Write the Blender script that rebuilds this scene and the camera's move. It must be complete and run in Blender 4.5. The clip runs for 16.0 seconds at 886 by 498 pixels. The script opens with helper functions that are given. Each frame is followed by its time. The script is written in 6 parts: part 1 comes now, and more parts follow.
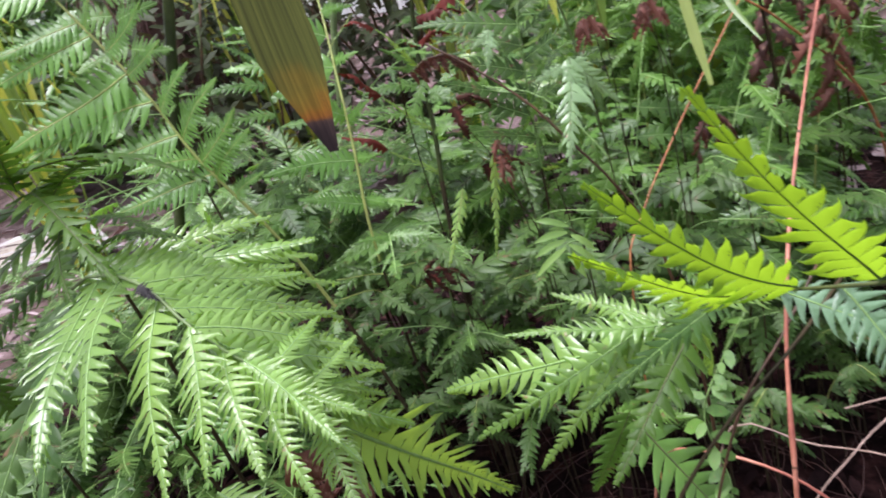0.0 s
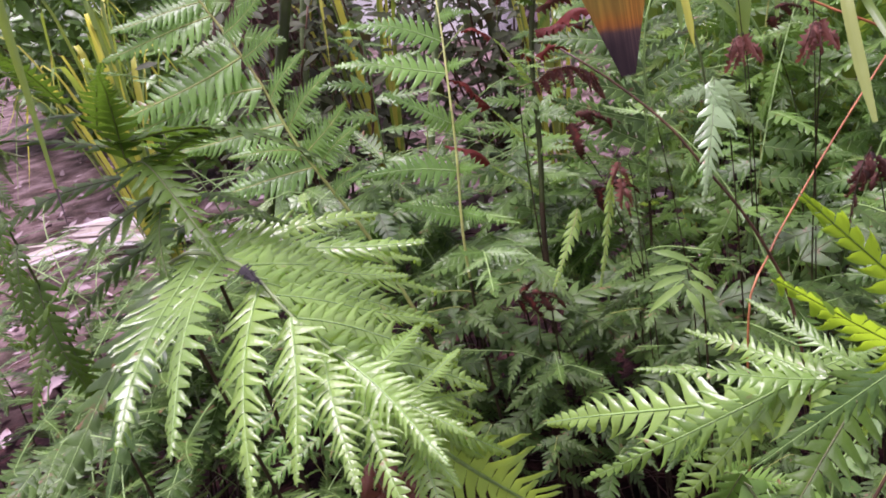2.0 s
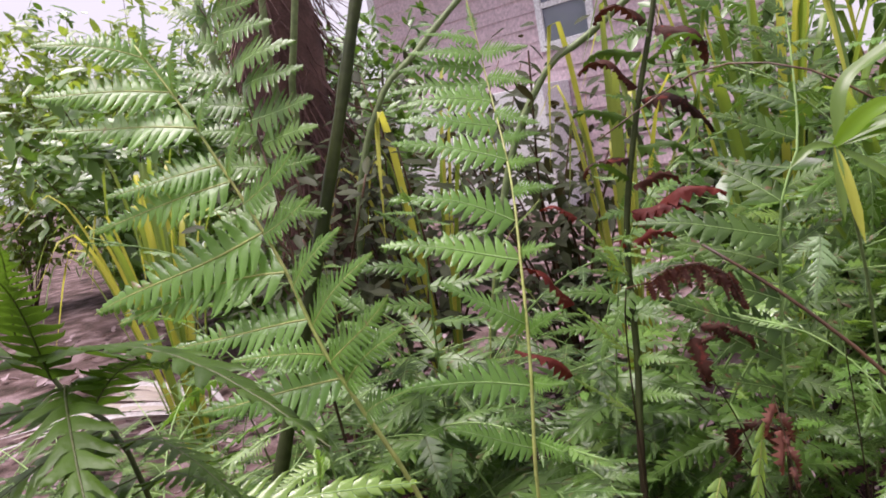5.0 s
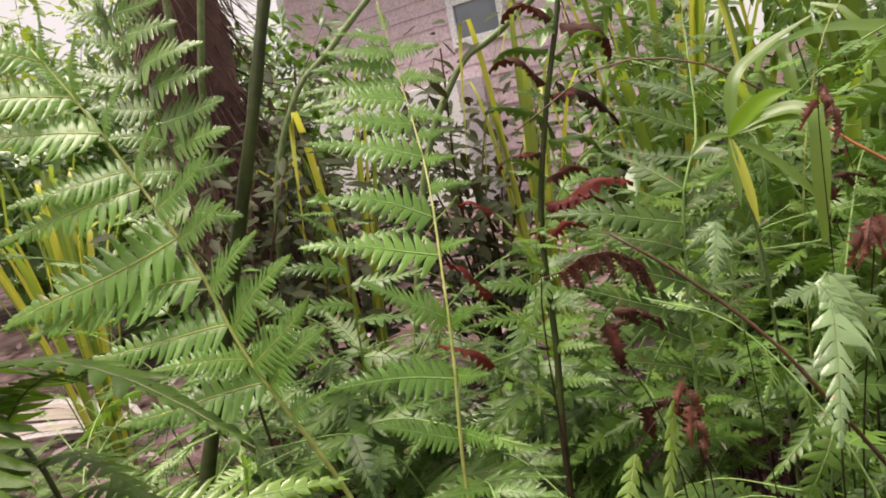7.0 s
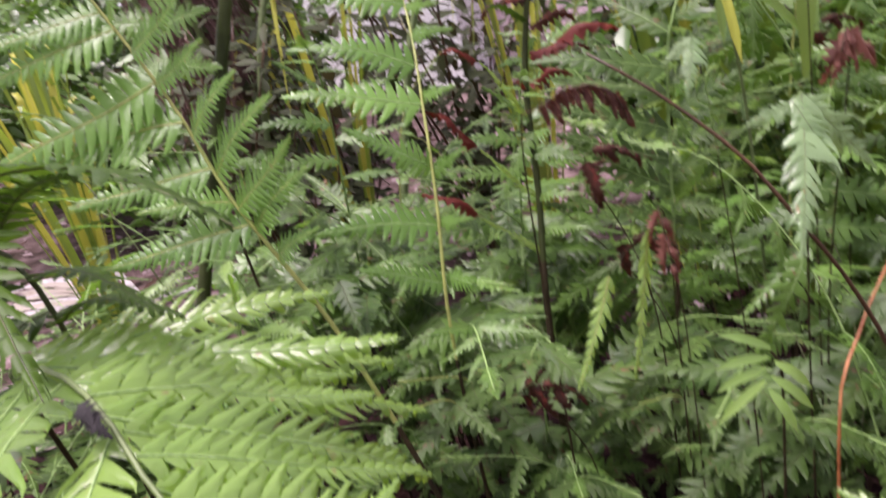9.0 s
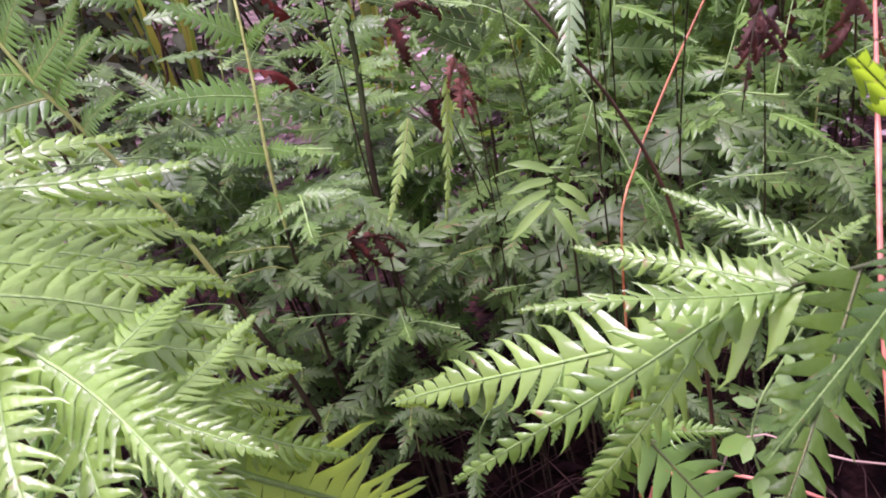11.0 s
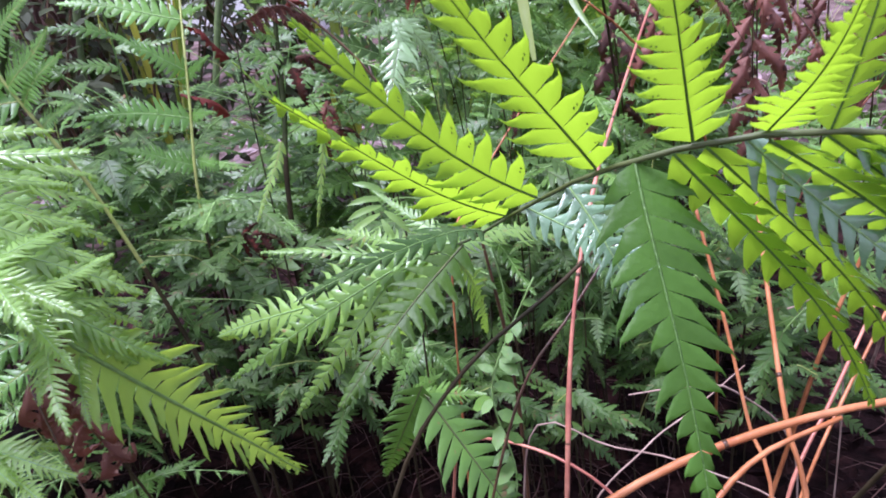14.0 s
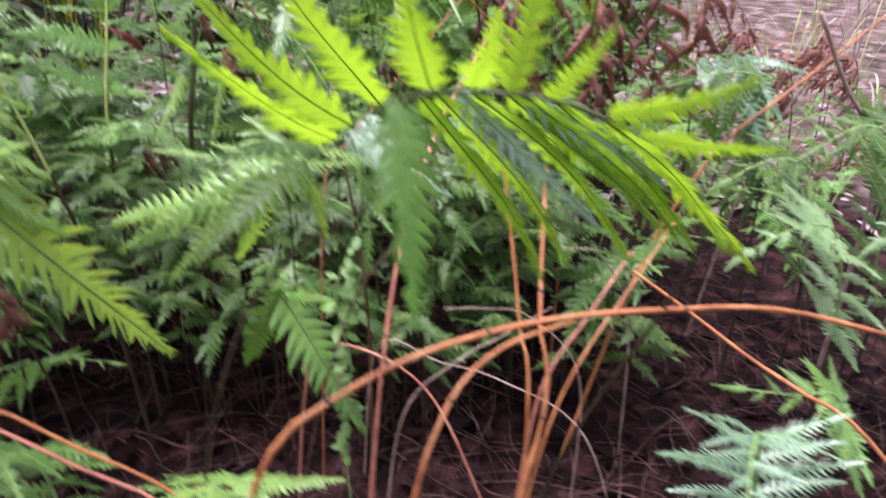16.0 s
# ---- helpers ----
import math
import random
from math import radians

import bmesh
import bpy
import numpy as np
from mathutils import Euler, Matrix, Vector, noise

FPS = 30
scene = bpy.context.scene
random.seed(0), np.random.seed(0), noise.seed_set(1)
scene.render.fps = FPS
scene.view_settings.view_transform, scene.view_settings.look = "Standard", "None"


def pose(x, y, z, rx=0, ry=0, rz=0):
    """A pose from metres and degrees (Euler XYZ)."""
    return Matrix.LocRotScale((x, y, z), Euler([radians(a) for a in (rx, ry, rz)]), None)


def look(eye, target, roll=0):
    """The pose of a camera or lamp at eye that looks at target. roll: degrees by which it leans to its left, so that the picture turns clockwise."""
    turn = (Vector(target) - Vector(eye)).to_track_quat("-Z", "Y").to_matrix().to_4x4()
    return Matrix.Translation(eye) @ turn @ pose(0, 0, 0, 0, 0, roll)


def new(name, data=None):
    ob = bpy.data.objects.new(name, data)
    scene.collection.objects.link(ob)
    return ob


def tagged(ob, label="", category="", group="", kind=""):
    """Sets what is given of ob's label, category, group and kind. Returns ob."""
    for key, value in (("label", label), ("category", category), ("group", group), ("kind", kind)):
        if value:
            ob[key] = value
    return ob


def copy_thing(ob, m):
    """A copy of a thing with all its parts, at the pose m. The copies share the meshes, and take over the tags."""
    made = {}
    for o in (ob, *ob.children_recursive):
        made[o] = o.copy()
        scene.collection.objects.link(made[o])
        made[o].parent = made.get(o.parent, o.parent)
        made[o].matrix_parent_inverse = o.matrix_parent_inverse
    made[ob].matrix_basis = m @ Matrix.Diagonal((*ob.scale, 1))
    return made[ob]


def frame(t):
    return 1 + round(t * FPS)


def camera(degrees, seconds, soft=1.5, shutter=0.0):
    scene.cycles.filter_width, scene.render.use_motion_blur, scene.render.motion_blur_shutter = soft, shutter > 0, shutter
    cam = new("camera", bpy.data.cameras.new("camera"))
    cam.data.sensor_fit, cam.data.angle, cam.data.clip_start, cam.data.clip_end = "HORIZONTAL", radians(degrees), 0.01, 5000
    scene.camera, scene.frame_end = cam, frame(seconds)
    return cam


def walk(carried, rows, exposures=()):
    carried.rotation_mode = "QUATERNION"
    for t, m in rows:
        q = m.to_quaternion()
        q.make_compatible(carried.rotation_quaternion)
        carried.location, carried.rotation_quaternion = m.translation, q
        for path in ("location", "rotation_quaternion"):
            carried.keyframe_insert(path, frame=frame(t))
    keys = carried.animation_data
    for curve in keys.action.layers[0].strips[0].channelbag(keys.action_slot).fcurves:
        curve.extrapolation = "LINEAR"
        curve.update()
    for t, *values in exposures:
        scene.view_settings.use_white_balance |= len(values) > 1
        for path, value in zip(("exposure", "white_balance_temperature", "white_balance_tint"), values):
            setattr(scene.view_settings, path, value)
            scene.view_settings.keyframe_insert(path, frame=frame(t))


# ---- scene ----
cam = camera(61.6, 16.0, soft=1.8, shutter=0.6)
PATH = [
    (0, (0.14, 0.073, 1.209), (-0.301, 1.814, 0.329), -17.4),
    (0.5, (0.128, 0.092, 1.202), (-0.396, 1.826, 0.355), -16.0),
    (1, (0.091, 0.076, 1.202), (-0.469, 1.813, 0.385), -14.6),
    (1.5, (0.066, 0.084, 1.19), (-0.518, 1.822, 0.391), -13.9),
    (2, (0.067, 0.109, 1.181), (-0.519, 1.857, 0.406), -12.6),
    (2.5, (0.024, 0.139, 1.133), (-0.521, 1.918, 0.398), -10.6),
    (3, (0.023, 0.278, 1.087), (-0.447, 2.102, 0.415), -8.1),
    (3.5, (-0.022, 0.382, 1.107), (-0.434, 2.255, 0.536), -7.1),
    (4, (0.016, 0.4, 1.134), (-0.637, 2.246, 0.726), -9.6),
    (4.2, (0.007, 0.395, 1.141), (-0.696, 2.234, 0.789), -10.1),
    (6.3, (-0.036, 0.384, 1.164), (-0.642, 2.262, 0.836), -11.6),
    (6.5, (-0.032, 0.378, 1.161), (-0.607, 2.262, 0.82), -11.4),
    (7, (-0.02, 0.38, 1.159), (-0.505, 2.283, 0.78), -11.7),
    (7.5, (-0.021, 0.377, 1.157), (-0.489, 2.276, 0.738), -11.3),
    (8, (-0.025, 0.363, 1.137), (-0.545, 2.238, 0.676), -10.8),
    (8.5, (-0.02, 0.364, 1.127), (-0.586, 2.212, 0.612), -10.7),
    (9, (-0.014, 0.357, 1.109), (-0.519, 2.174, 0.441), -12.6),
    (9.5, (0.001, 0.317, 1.092), (-0.441, 2.085, 0.269), -15.0),
    (10, (0.029, 0.293, 1.078), (-0.304, 2.048, 0.178), -15.7),
    (10.2, (0.033, 0.301, 1.075), (-0.248, 2.052, 0.152), -15.6),
    (12.3, (0.033, 0.262, 1.015), (-0.072, 2.024, 0.076), -10.7),
    (12.5, (0.049, 0.242, 1.024), (-0.055, 2.01, 0.095), -10.2),
    (13, (0.121, 0.165, 1.034), (0.013, 1.952, 0.141), -8.7),
    (13.5, (0.193, 0.117, 1.063), (0.056, 1.917, 0.201), -7.9),
    (14, (0.23, 0.071, 1.073), (0.073, 1.887, 0.251), -6.9),
    (14.5, (0.214, 0.036, 1.096), (0.045, 1.866, 0.308), -6.9),
    (15, (0.193, 0.016, 1.103), (0.124, 1.862, 0.339), -6.5),
    (15.5, (0.208, -0.07, 1.181), (0.253, 1.736, 0.324), -1.7),
    (16, (0.322, -0.144, 1.102), (0.387, 1.649, 0.218), 2.2),
]
walk(cam, [(t, look(eye, target, roll)) for t, eye, target, roll in PATH],
     [(0.0, 0.98, 5900, 20), (1.5, 0.94, 6050, 42), (3.5, 0.96, 5900, 48), (4.0, 0.82, 5900, 44), (6.5, 0.74, 7300, 20), (7.5, 0.76, 7300, 21), (8.5, 0.80, 6900, 30), (9.0, 0.92, 6400, 36), (9.5, 1.04, 6050, 46), (12.5, 1.20, 5800, 58), (13.5, 1.18, 5350, 34), (15.0, 1.16, 5400, 31), (16.0, 1.28, 5900, 26)])
V = Vector

# ---- world and light: a bright, thinly overcast day ----
world = bpy.data.worlds.new("world")
scene.world = world
world.use_nodes = True
wn = world.node_tree
sky = wn.nodes.new("ShaderNodeTexSky")
sky.sky_type, sky.sun_disc = "NISHITA", False
sky.sun_elevation, sky.sun_rotation = radians(74), radians(270)
sky.air_density, sky.dust_density, sky.ozone_density = 1.0, 4.0, 1.0
veil = wn.nodes.new("ShaderNodeMix")  # thin cloud: the sky's blue veiled with white
veil.data_type = "RGBA"
veil.inputs[0].default_value, veil.inputs[7].default_value = 0.8, (7.2, 7.25, 7.4, 1)
wn.links.new(sky.outputs[0], veil.inputs[6])
wn.nodes["Background"].inputs["Strength"].default_value = 0.082
wn.links.new(veil.outputs[2], wn.nodes["Background"].inputs["Color"])
sun = new("sun", bpy.data.lights.new("sun", "SUN"))
sun.data.energy, sun.data.angle, sun.data.color = 3.9, radians(35), (1.0, 0.97, 0.92)
sun.matrix_world = look((-2.2, 1.0, 8), (0.0, 1.0, 0.4))


# ---- materials ----
def mat(name, rough=0.5, spec=0.5):
    m = bpy.data.materials.new(name)
    m.use_nodes = True
    b = m.node_tree.nodes["Principled BSDF"]
    b.inputs["Roughness"].default_value = rough
    b.inputs["Specular IOR Level"].default_value = spec
    return m, m.node_tree, b


def ramp(t, fac, stops):
    r = t.nodes.new("ShaderNodeValToRGB")
    e = r.color_ramp.elements
    while len(e) < len(stops):
        e.new(0.5)
    for k, (p, c) in enumerate(stops):
        e[k].position, e[k].color = p, (*c, 1)
    t.links.new(fac, r.inputs[0])
    return r.outputs[0]


def noise_tex(t, scale, detail=4.0, coord="Object"):
    c = t.nodes.new("ShaderNodeTexCoord")
    n = t.nodes.new("ShaderNodeTexNoise")
    n.inputs["Scale"].default_value, n.inputs["Detail"].default_value = scale, detail
    t.links.new(c.outputs[coord], n.inputs["Vector"])
    return n.outputs["Fac"]


def mixc(t, fac, a, b, kind="MIX"):
    m = t.nodes.new("ShaderNodeMix")
    m.data_type, m.blend_type = "RGBA", kind
    for sock, v in ((m.inputs[0], fac), (m.inputs[6], a), (m.inputs[7], b)):
        if isinstance(v, (int, float)):
            sock.default_value = v
        elif isinstance(v, tuple):
            sock.default_value = (*v, 1)
        else:
            t.links.new(v, sock)
    return m.outputs[2]


def bump(t, b, height, strength, dist=0.002):
    n = t.nodes.new("ShaderNodeBump")
    n.inputs["Strength"].default_value, n.inputs["Distance"].default_value = strength, dist
    t.links.new(height, n.inputs["Height"])
    t.links.new(n.outputs[0], b.inputs["Normal"])


def leaf_mat(name, dark, light, worn, through_col, rough=0.38, clear=0.35, spots=0.7, spec=0.5):
    """Leaf blade: two greens by leaf and by grain, worn flecks, and light that comes through."""
    m, t, b = mat(name, rough, spec)
    info = t.nodes.new("ShaderNodeObjectInfo")
    geo = t.nodes.new("ShaderNodeNewGeometry")
    grain = noise_tex(t, 5.0, 5.0)
    c = mixc(t, info.outputs["Random"], dark, light)
    c = mixc(t, ramp(t, grain, [(0.35, (0, 0, 0)), (0.65, (0.55, 0.55, 0.55))]), c, light)
    isl = ramp(t, geo.outputs["Random Per Island"], [(0.0, (0.8, 0.8, 0.8)), (1.0, (1.15, 1.15, 1.15))])
    c = mixc(t, 1.0, c, isl, "MULTIPLY")
    fleck = noise_tex(t, 9.0, 6.0)
    c = mixc(t, ramp(t, fleck, [(spots, (0, 0, 0)), (spots + 0.06, (1, 1, 1))]), c, worn)
    t.links.new(c, b.inputs["Base Color"])
    bump(t, b, noise_tex(t, 40.0, 3.0), 0.35)
    tr = t.nodes.new("ShaderNodeBsdfTranslucent")
    tc = mixc(t, ramp(t, fleck, [(spots, (0, 0, 0)), (spots + 0.06, (1, 1, 1))]), through_col, worn)
    t.links.new(tc, tr.inputs["Color"])
    mx = t.nodes.new("ShaderNodeMixShader")
    mx.inputs[0].default_value = clear
    t.links.new(b.outputs[0], mx.inputs[1])
    t.links.new(tr.outputs[0], mx.inputs[2])
    t.links.new(mx.outputs[0], t.nodes["Material Output"].inputs["Surface"])
    return m


def plain_mat(name, stops, scale=6.0, rough=0.6, grain=60.0, relief=0.4, spec=0.4, coord="Object", metal=0.0):
    """A surface whose colour wanders over stops, with a fine grain and relief."""
    m, t, b = mat(name, rough, spec)
    b.inputs["Metallic"].default_value = metal
    n = noise_tex(t, scale, 6.0, coord)
    c = ramp(t, n, [(0.3 + 0.4 * k / (len(stops) - 1), s) for k, s in enumerate(stops)])
    fine = noise_tex(t, grain, 4.0, coord)
    c = mixc(t, 1.0, c, ramp(t, fine, [(0.3, (0.75, 0.75, 0.75)), (0.7, (1.2, 1.2, 1.2))]), "MULTIPLY")
    t.links.new(c, b.inputs["Base Color"])
    bump(t, b, fine, relief, 0.004)
    return m


GREEN = leaf_mat("fern_green", (0.046, 0.112, 0.019), (0.108, 0.212, 0.034), (0.20, 0.13, 0.05), (0.17, 0.35, 0.03), 0.34, 0.18, 0.68, 0.5)
BRIGHT = leaf_mat("fern_bright", (0.115, 0.228, 0.044), (0.205, 0.340, 0.068), (0.26, 0.17, 0.07), (0.34, 0.57, 0.05), 0.31, 0.36, 0.70, 0.9)
LIME = leaf_mat("fern_lime", (0.12, 0.24, 0.02), (0.17, 0.31, 0.03), (0.10, 0.12, 0.02), (0.37, 0.59, 0.02), 0.40, 0.60, 0.74, 0.4)
# Fern green darkened in colour to stand in for shade inside the thicket.
SHADE_GREEN = leaf_mat("fern_shade", (0.028, 0.066, 0.014), (0.066, 0.122, 0.024), (0.14, 0.08, 0.04), (0.08, 0.19, 0.02), 0.42, 0.12, 0.66, 0.25)
PALE = leaf_mat("fern_pale", (0.11, 0.21, 0.08), (0.20, 0.31, 0.13), (0.33, 0.2, 0.08), (0.36, 0.52, 0.14), 0.28, 0.3, 0.72, 0.7)
DEAD = leaf_mat("fern_dead", (0.020, 0.011, 0.008), (0.095, 0.026, 0.016), (0.24, 0.12, 0.07), (0.18, 0.045, 0.025), 0.6, 0.15, 0.58)
STRAP = leaf_mat("strap_green", (0.07, 0.145, 0.03), (0.145, 0.24, 0.045), (0.40, 0.26, 0.04), (0.38, 0.52, 0.05), 0.36, 0.35, 0.72)
STREAK = leaf_mat("strap_pale", (0.13, 0.19, 0.04), (0.26, 0.31, 0.075), (0.16, 0.09, 0.03), (0.4, 0.5, 0.08), 0.4, 0.3, 0.6)
YELLOW = leaf_mat("strap_yellow", (0.32, 0.36, 0.04), (0.45, 0.46, 0.07), (0.40, 0.20, 0.05), (0.7, 0.7, 0.08), 0.45, 0.4)
DRYLEAF = leaf_mat("dry_palm", (0.26, 0.22, 0.18), (0.38, 0.34, 0.29), (0.20, 0.12, 0.08), (0.3, 0.25, 0.15), 0.7, 0.1, 0.62, 0.2)
STRAW = leaf_mat("dry_straw", (0.42, 0.36, 0.20), (0.58, 0.52, 0.32), (0.30, 0.18, 0.08), (0.5, 0.4, 0.2), 0.5, 0.2)
RIB_GREEN = plain_mat("rib_green", [(0.18, 0.31, 0.085), (0.27, 0.41, 0.14)], 8, 0.45)
RIB_YELLOW = plain_mat("rib_yellow", [(0.24, 0.30, 0.07), (0.38, 0.40, 0.12)], 8, 0.45)
RIB_DARK = plain_mat("rib_dark", [(0.05, 0.07, 0.025), (0.09, 0.10, 0.03)], 8, 0.45)
STIPE = plain_mat("stipe_dark", [(0.018, 0.015, 0.007), (0.055, 0.040, 0.019)], 8, 0.7, spec=0.15)
STALK_GREEN = plain_mat("stalk_green", [(0.020, 0.030, 0.006), (0.044, 0.058, 0.014)], 8, 0.55, spec=0.2)
STEM_BROWN = plain_mat("stem_brown", [(0.035, 0.019, 0.012), (0.080, 0.040, 0.022), (0.15, 0.078, 0.040)], 16, 0.38)
STEM_ORANGE = plain_mat("stem_orange", [(0.20, 0.06, 0.02), (0.34, 0.12, 0.04), (0.46, 0.19, 0.08)], 18, 0.42)
STEM_RED = plain_mat("stem_red", [(0.24, 0.07, 0.05), (0.38, 0.14, 0.09), (0.48, 0.21, 0.14)], 18, 0.42)
PALE_TWIG = plain_mat("twig_pale", [(0.20, 0.12, 0.09), (0.42, 0.30, 0.25)], 14, 0.7)
TWIG = plain_mat("twig_grey", [(0.025, 0.011, 0.009), (0.075, 0.032, 0.026), (0.17, 0.085, 0.068)], 12, 0.7)
# Damp brown mulch, taken near black: the fern canopy's shade is in the colour.
SHADE_MULCH = plain_mat("mulch", [(0.004, 0.002, 0.002), (0.010, 0.004, 0.0045), (0.030, 0.013, 0.013)], 14, 0.9, 90, 1.0, 0.1)
LITTER = leaf_mat("litter_leaf", (0.14, 0.08, 0.075), (0.44, 0.35, 0.37), (0.14, 0.05, 0.045), (0.3, 0.15, 0.1), 0.7, 0.1, 0.6)


LITTER_RED = leaf_mat("dead_pink", (0.065, 0.020, 0.014), (0.20, 0.070, 0.046), (0.26, 0.13, 0.09), (0.28, 0.09, 0.05), 0.6, 0.2, 0.60)
SHRUB = leaf_mat("shrub_leaf", (0.016, 0.030, 0.010), (0.052, 0.062, 0.022), (0.12, 0.03, 0.03), (0.10, 0.08, 0.03), 0.6, 0.15, 0.7, 0.2)
PETIOLE = plain_mat("petiole", [(0.10, 0.15, 0.05), (0.19, 0.25, 0.10)], 6, 0.5)
FIBRE = plain_mat("palm_fibre", [(0.07, 0.035, 0.03), (0.17, 0.09, 0.075)], 9, 0.85, 120, 0.8)
TIP = plain_mat("scorched_tip", [(0.05, 0.035, 0.035), (0.10, 0.07, 0.07)], 20, 0.7)
PALEGREY = plain_mat("dry_grey", [(0.30, 0.28, 0.27), (0.44, 0.41, 0.40)], 9, 0.7)
SIDING = plain_mat("painted_siding", [(0.60, 0.46, 0.50), (0.66, 0.52, 0.56)], 1.5, 0.55, 30, 0.15)
WHITE = plain_mat("white_paint", [(0.78, 0.79, 0.80), (0.84, 0.85, 0.86)], 2, 0.45, 40, 0.1)
ROOF = plain_mat("roof_shingle", [(0.06, 0.06, 0.065), (0.12, 0.11, 0.11)], 3, 0.9, 40, 0.8)
GLASS, _t, _b = mat("window_glass", 0.05, 0.6)
# Pale blue-grey base paints in the sky's reflection on the pane.
_b.inputs["Base Color"].default_value = (0.20, 0.23, 0.28, 1)


def burnt_mat():
    """Strap leaf, scorched black at its hanging end, rust and yellow above that."""
    m, t, b = mat("scorched_strap", 0.5, 0.2)
    c = t.nodes.new("ShaderNodeTexCoord")
    sep = t.nodes.new("ShaderNodeSeparateXYZ")
    t.links.new(c.outputs["Generated"], sep.inputs[0])
    add = t.nodes.new("ShaderNodeMath")
    add.operation = "MULTIPLY_ADD"
    t.links.new(noise_tex(t, 60.0, 3.0), add.inputs[0])
    add.inputs[1].default_value = 0.035
    t.links.new(sep.outputs["Z"], add.inputs[2])
    col = ramp(t, add.outputs[0], [(0.026, (0.030, 0.022, 0.026)), (0.035, (0.065, 0.045, 0.048)), (0.040, (0.30, 0.12, 0.02)), (0.050, (0.21, 0.16, 0.03)), (0.064, (0.11, 0.13, 0.035)), (0.5, (0.075, 0.105, 0.028))])
    stretch = t.nodes.new("ShaderNodeMapping")
    stretch.inputs["Scale"].default_value = (60.0, 60.0, 2.0)
    t.links.new(c.outputs["Generated"], stretch.inputs["Vector"])
    fibre = t.nodes.new("ShaderNodeTexNoise")
    fibre.inputs["Scale"].default_value, fibre.inputs["Detail"].default_value = 1.0, 4.0
    t.links.new(stretch.outputs[0], fibre.inputs["Vector"])
    streak = fibre.outputs["Fac"]
    col = mixc(t, 1.0, col, ramp(t, streak, [(0.3, (0.55, 0.55, 0.55)), (0.7, (1.6, 1.5, 1.2))]), "MULTIPLY")
    t.links.new(col, b.inputs["Base Color"])
    return m


BURNT = burnt_mat()


# ---- mesh helpers ----
def mesh(name, verts, faces, mats, idx=None, smooth=True):
    me = bpy.data.meshes.new(name)
    me.from_pydata([tuple(v) for v in verts], [], faces)
    for m in mats:
        me.materials.append(m)
    if idx:
        me.polygons.foreach_set("material_index", idx)
    if smooth:
        me.polygons.foreach_set("use_smooth", [True] * len(me.polygons))
    me.update()
    return me


def thing(name, at, label, category, group=""):
    ob = new(name)
    ob.empty_display_size = 0.02
    ob.matrix_world = Matrix.Translation(at)
    return tagged(ob, label, category, group)


def part(name, me, parent, m=None, label=""):
    """Links a mesh under a thing or a part; m is its pose in the world."""
    ob = new(name, me)
    ob.parent = parent
    root = parent.matrix_basis if parent.parent is None else parent.parent.matrix_basis @ parent.matrix_basis
    ob.matrix_basis = root.inverted() @ (m if m is not None else Matrix())
    return tagged(ob, label)


def spline(pts, n):
    """n points along a smooth curve through pts."""
    p = [V(q) for q in pts]
    p = [2 * p[0] - p[1]] + p + [2 * p[-1] - p[-2]]
    raw = []
    for i in range(1, len(p) - 2):
        a, b, c, d = p[i - 1:i + 3]
        for k in range(16):
            u = k / 16
            raw.append(0.5 * ((2 * b) + (c - a) * u + (2 * a - 5 * b + 4 * c - d) * u * u + (3 * b - a - 3 * c + d) * u ** 3))
    raw.append(p[-2])
    acc = [0.0]
    for a, b in zip(raw, raw[1:]):
        acc.append(acc[-1] + (b - a).length)
    out, j = [], 0
    for k in range(n):
        s = acc[-1] * k / (n - 1)
        while j < len(acc) - 2 and acc[j + 1] < s:
            j += 1
        u = (s - acc[j]) / max(acc[j + 1] - acc[j], 1e-9)
        out.append(raw[j].lerp(raw[j + 1], min(u, 1)))
    return out, acc[-1]


def tube(pts, r0, r1, sides=6, wobble=0.0, rng=None, knot=0):
    """Vertices and faces of a tapered stem."""
    vs, fs = [], []
    side = None
    for i, q in enumerate(pts):
        t = (pts[min(i + 1, len(pts) - 1)] - pts[max(i - 1, 0)]).normalized()
        if side is None:
            side = t.orthogonal().normalized()
        side = (side - t * side.dot(t)).normalized()
        up = t.cross(side)
        u = i / (len(pts) - 1)
        r = r0 + (r1 - r0) * u
        if rng and wobble:
            r *= 1 + rng.uniform(-wobble, wobble)
        if knot and i % knot == knot // 2:
            r *= 1.3
        for k in range(sides):
            a = 2 * math.pi * k / sides
            vs.append(q + side * (r * math.cos(a)) + up * (r * math.sin(a)))
    n = len(pts)
    for i in range(n - 1):
        for k in range(sides):
            a, b = i * sides + k, i * sides + (k + 1) % sides
            fs.append((a, b, b + sides, a + sides))
    fs.append(tuple(range(sides))[::-1])
    fs.append(tuple(range((n - 1) * sides, n * sides)))
    return vs, fs


def local(vs, at):
    return [v - V(at) for v in vs]


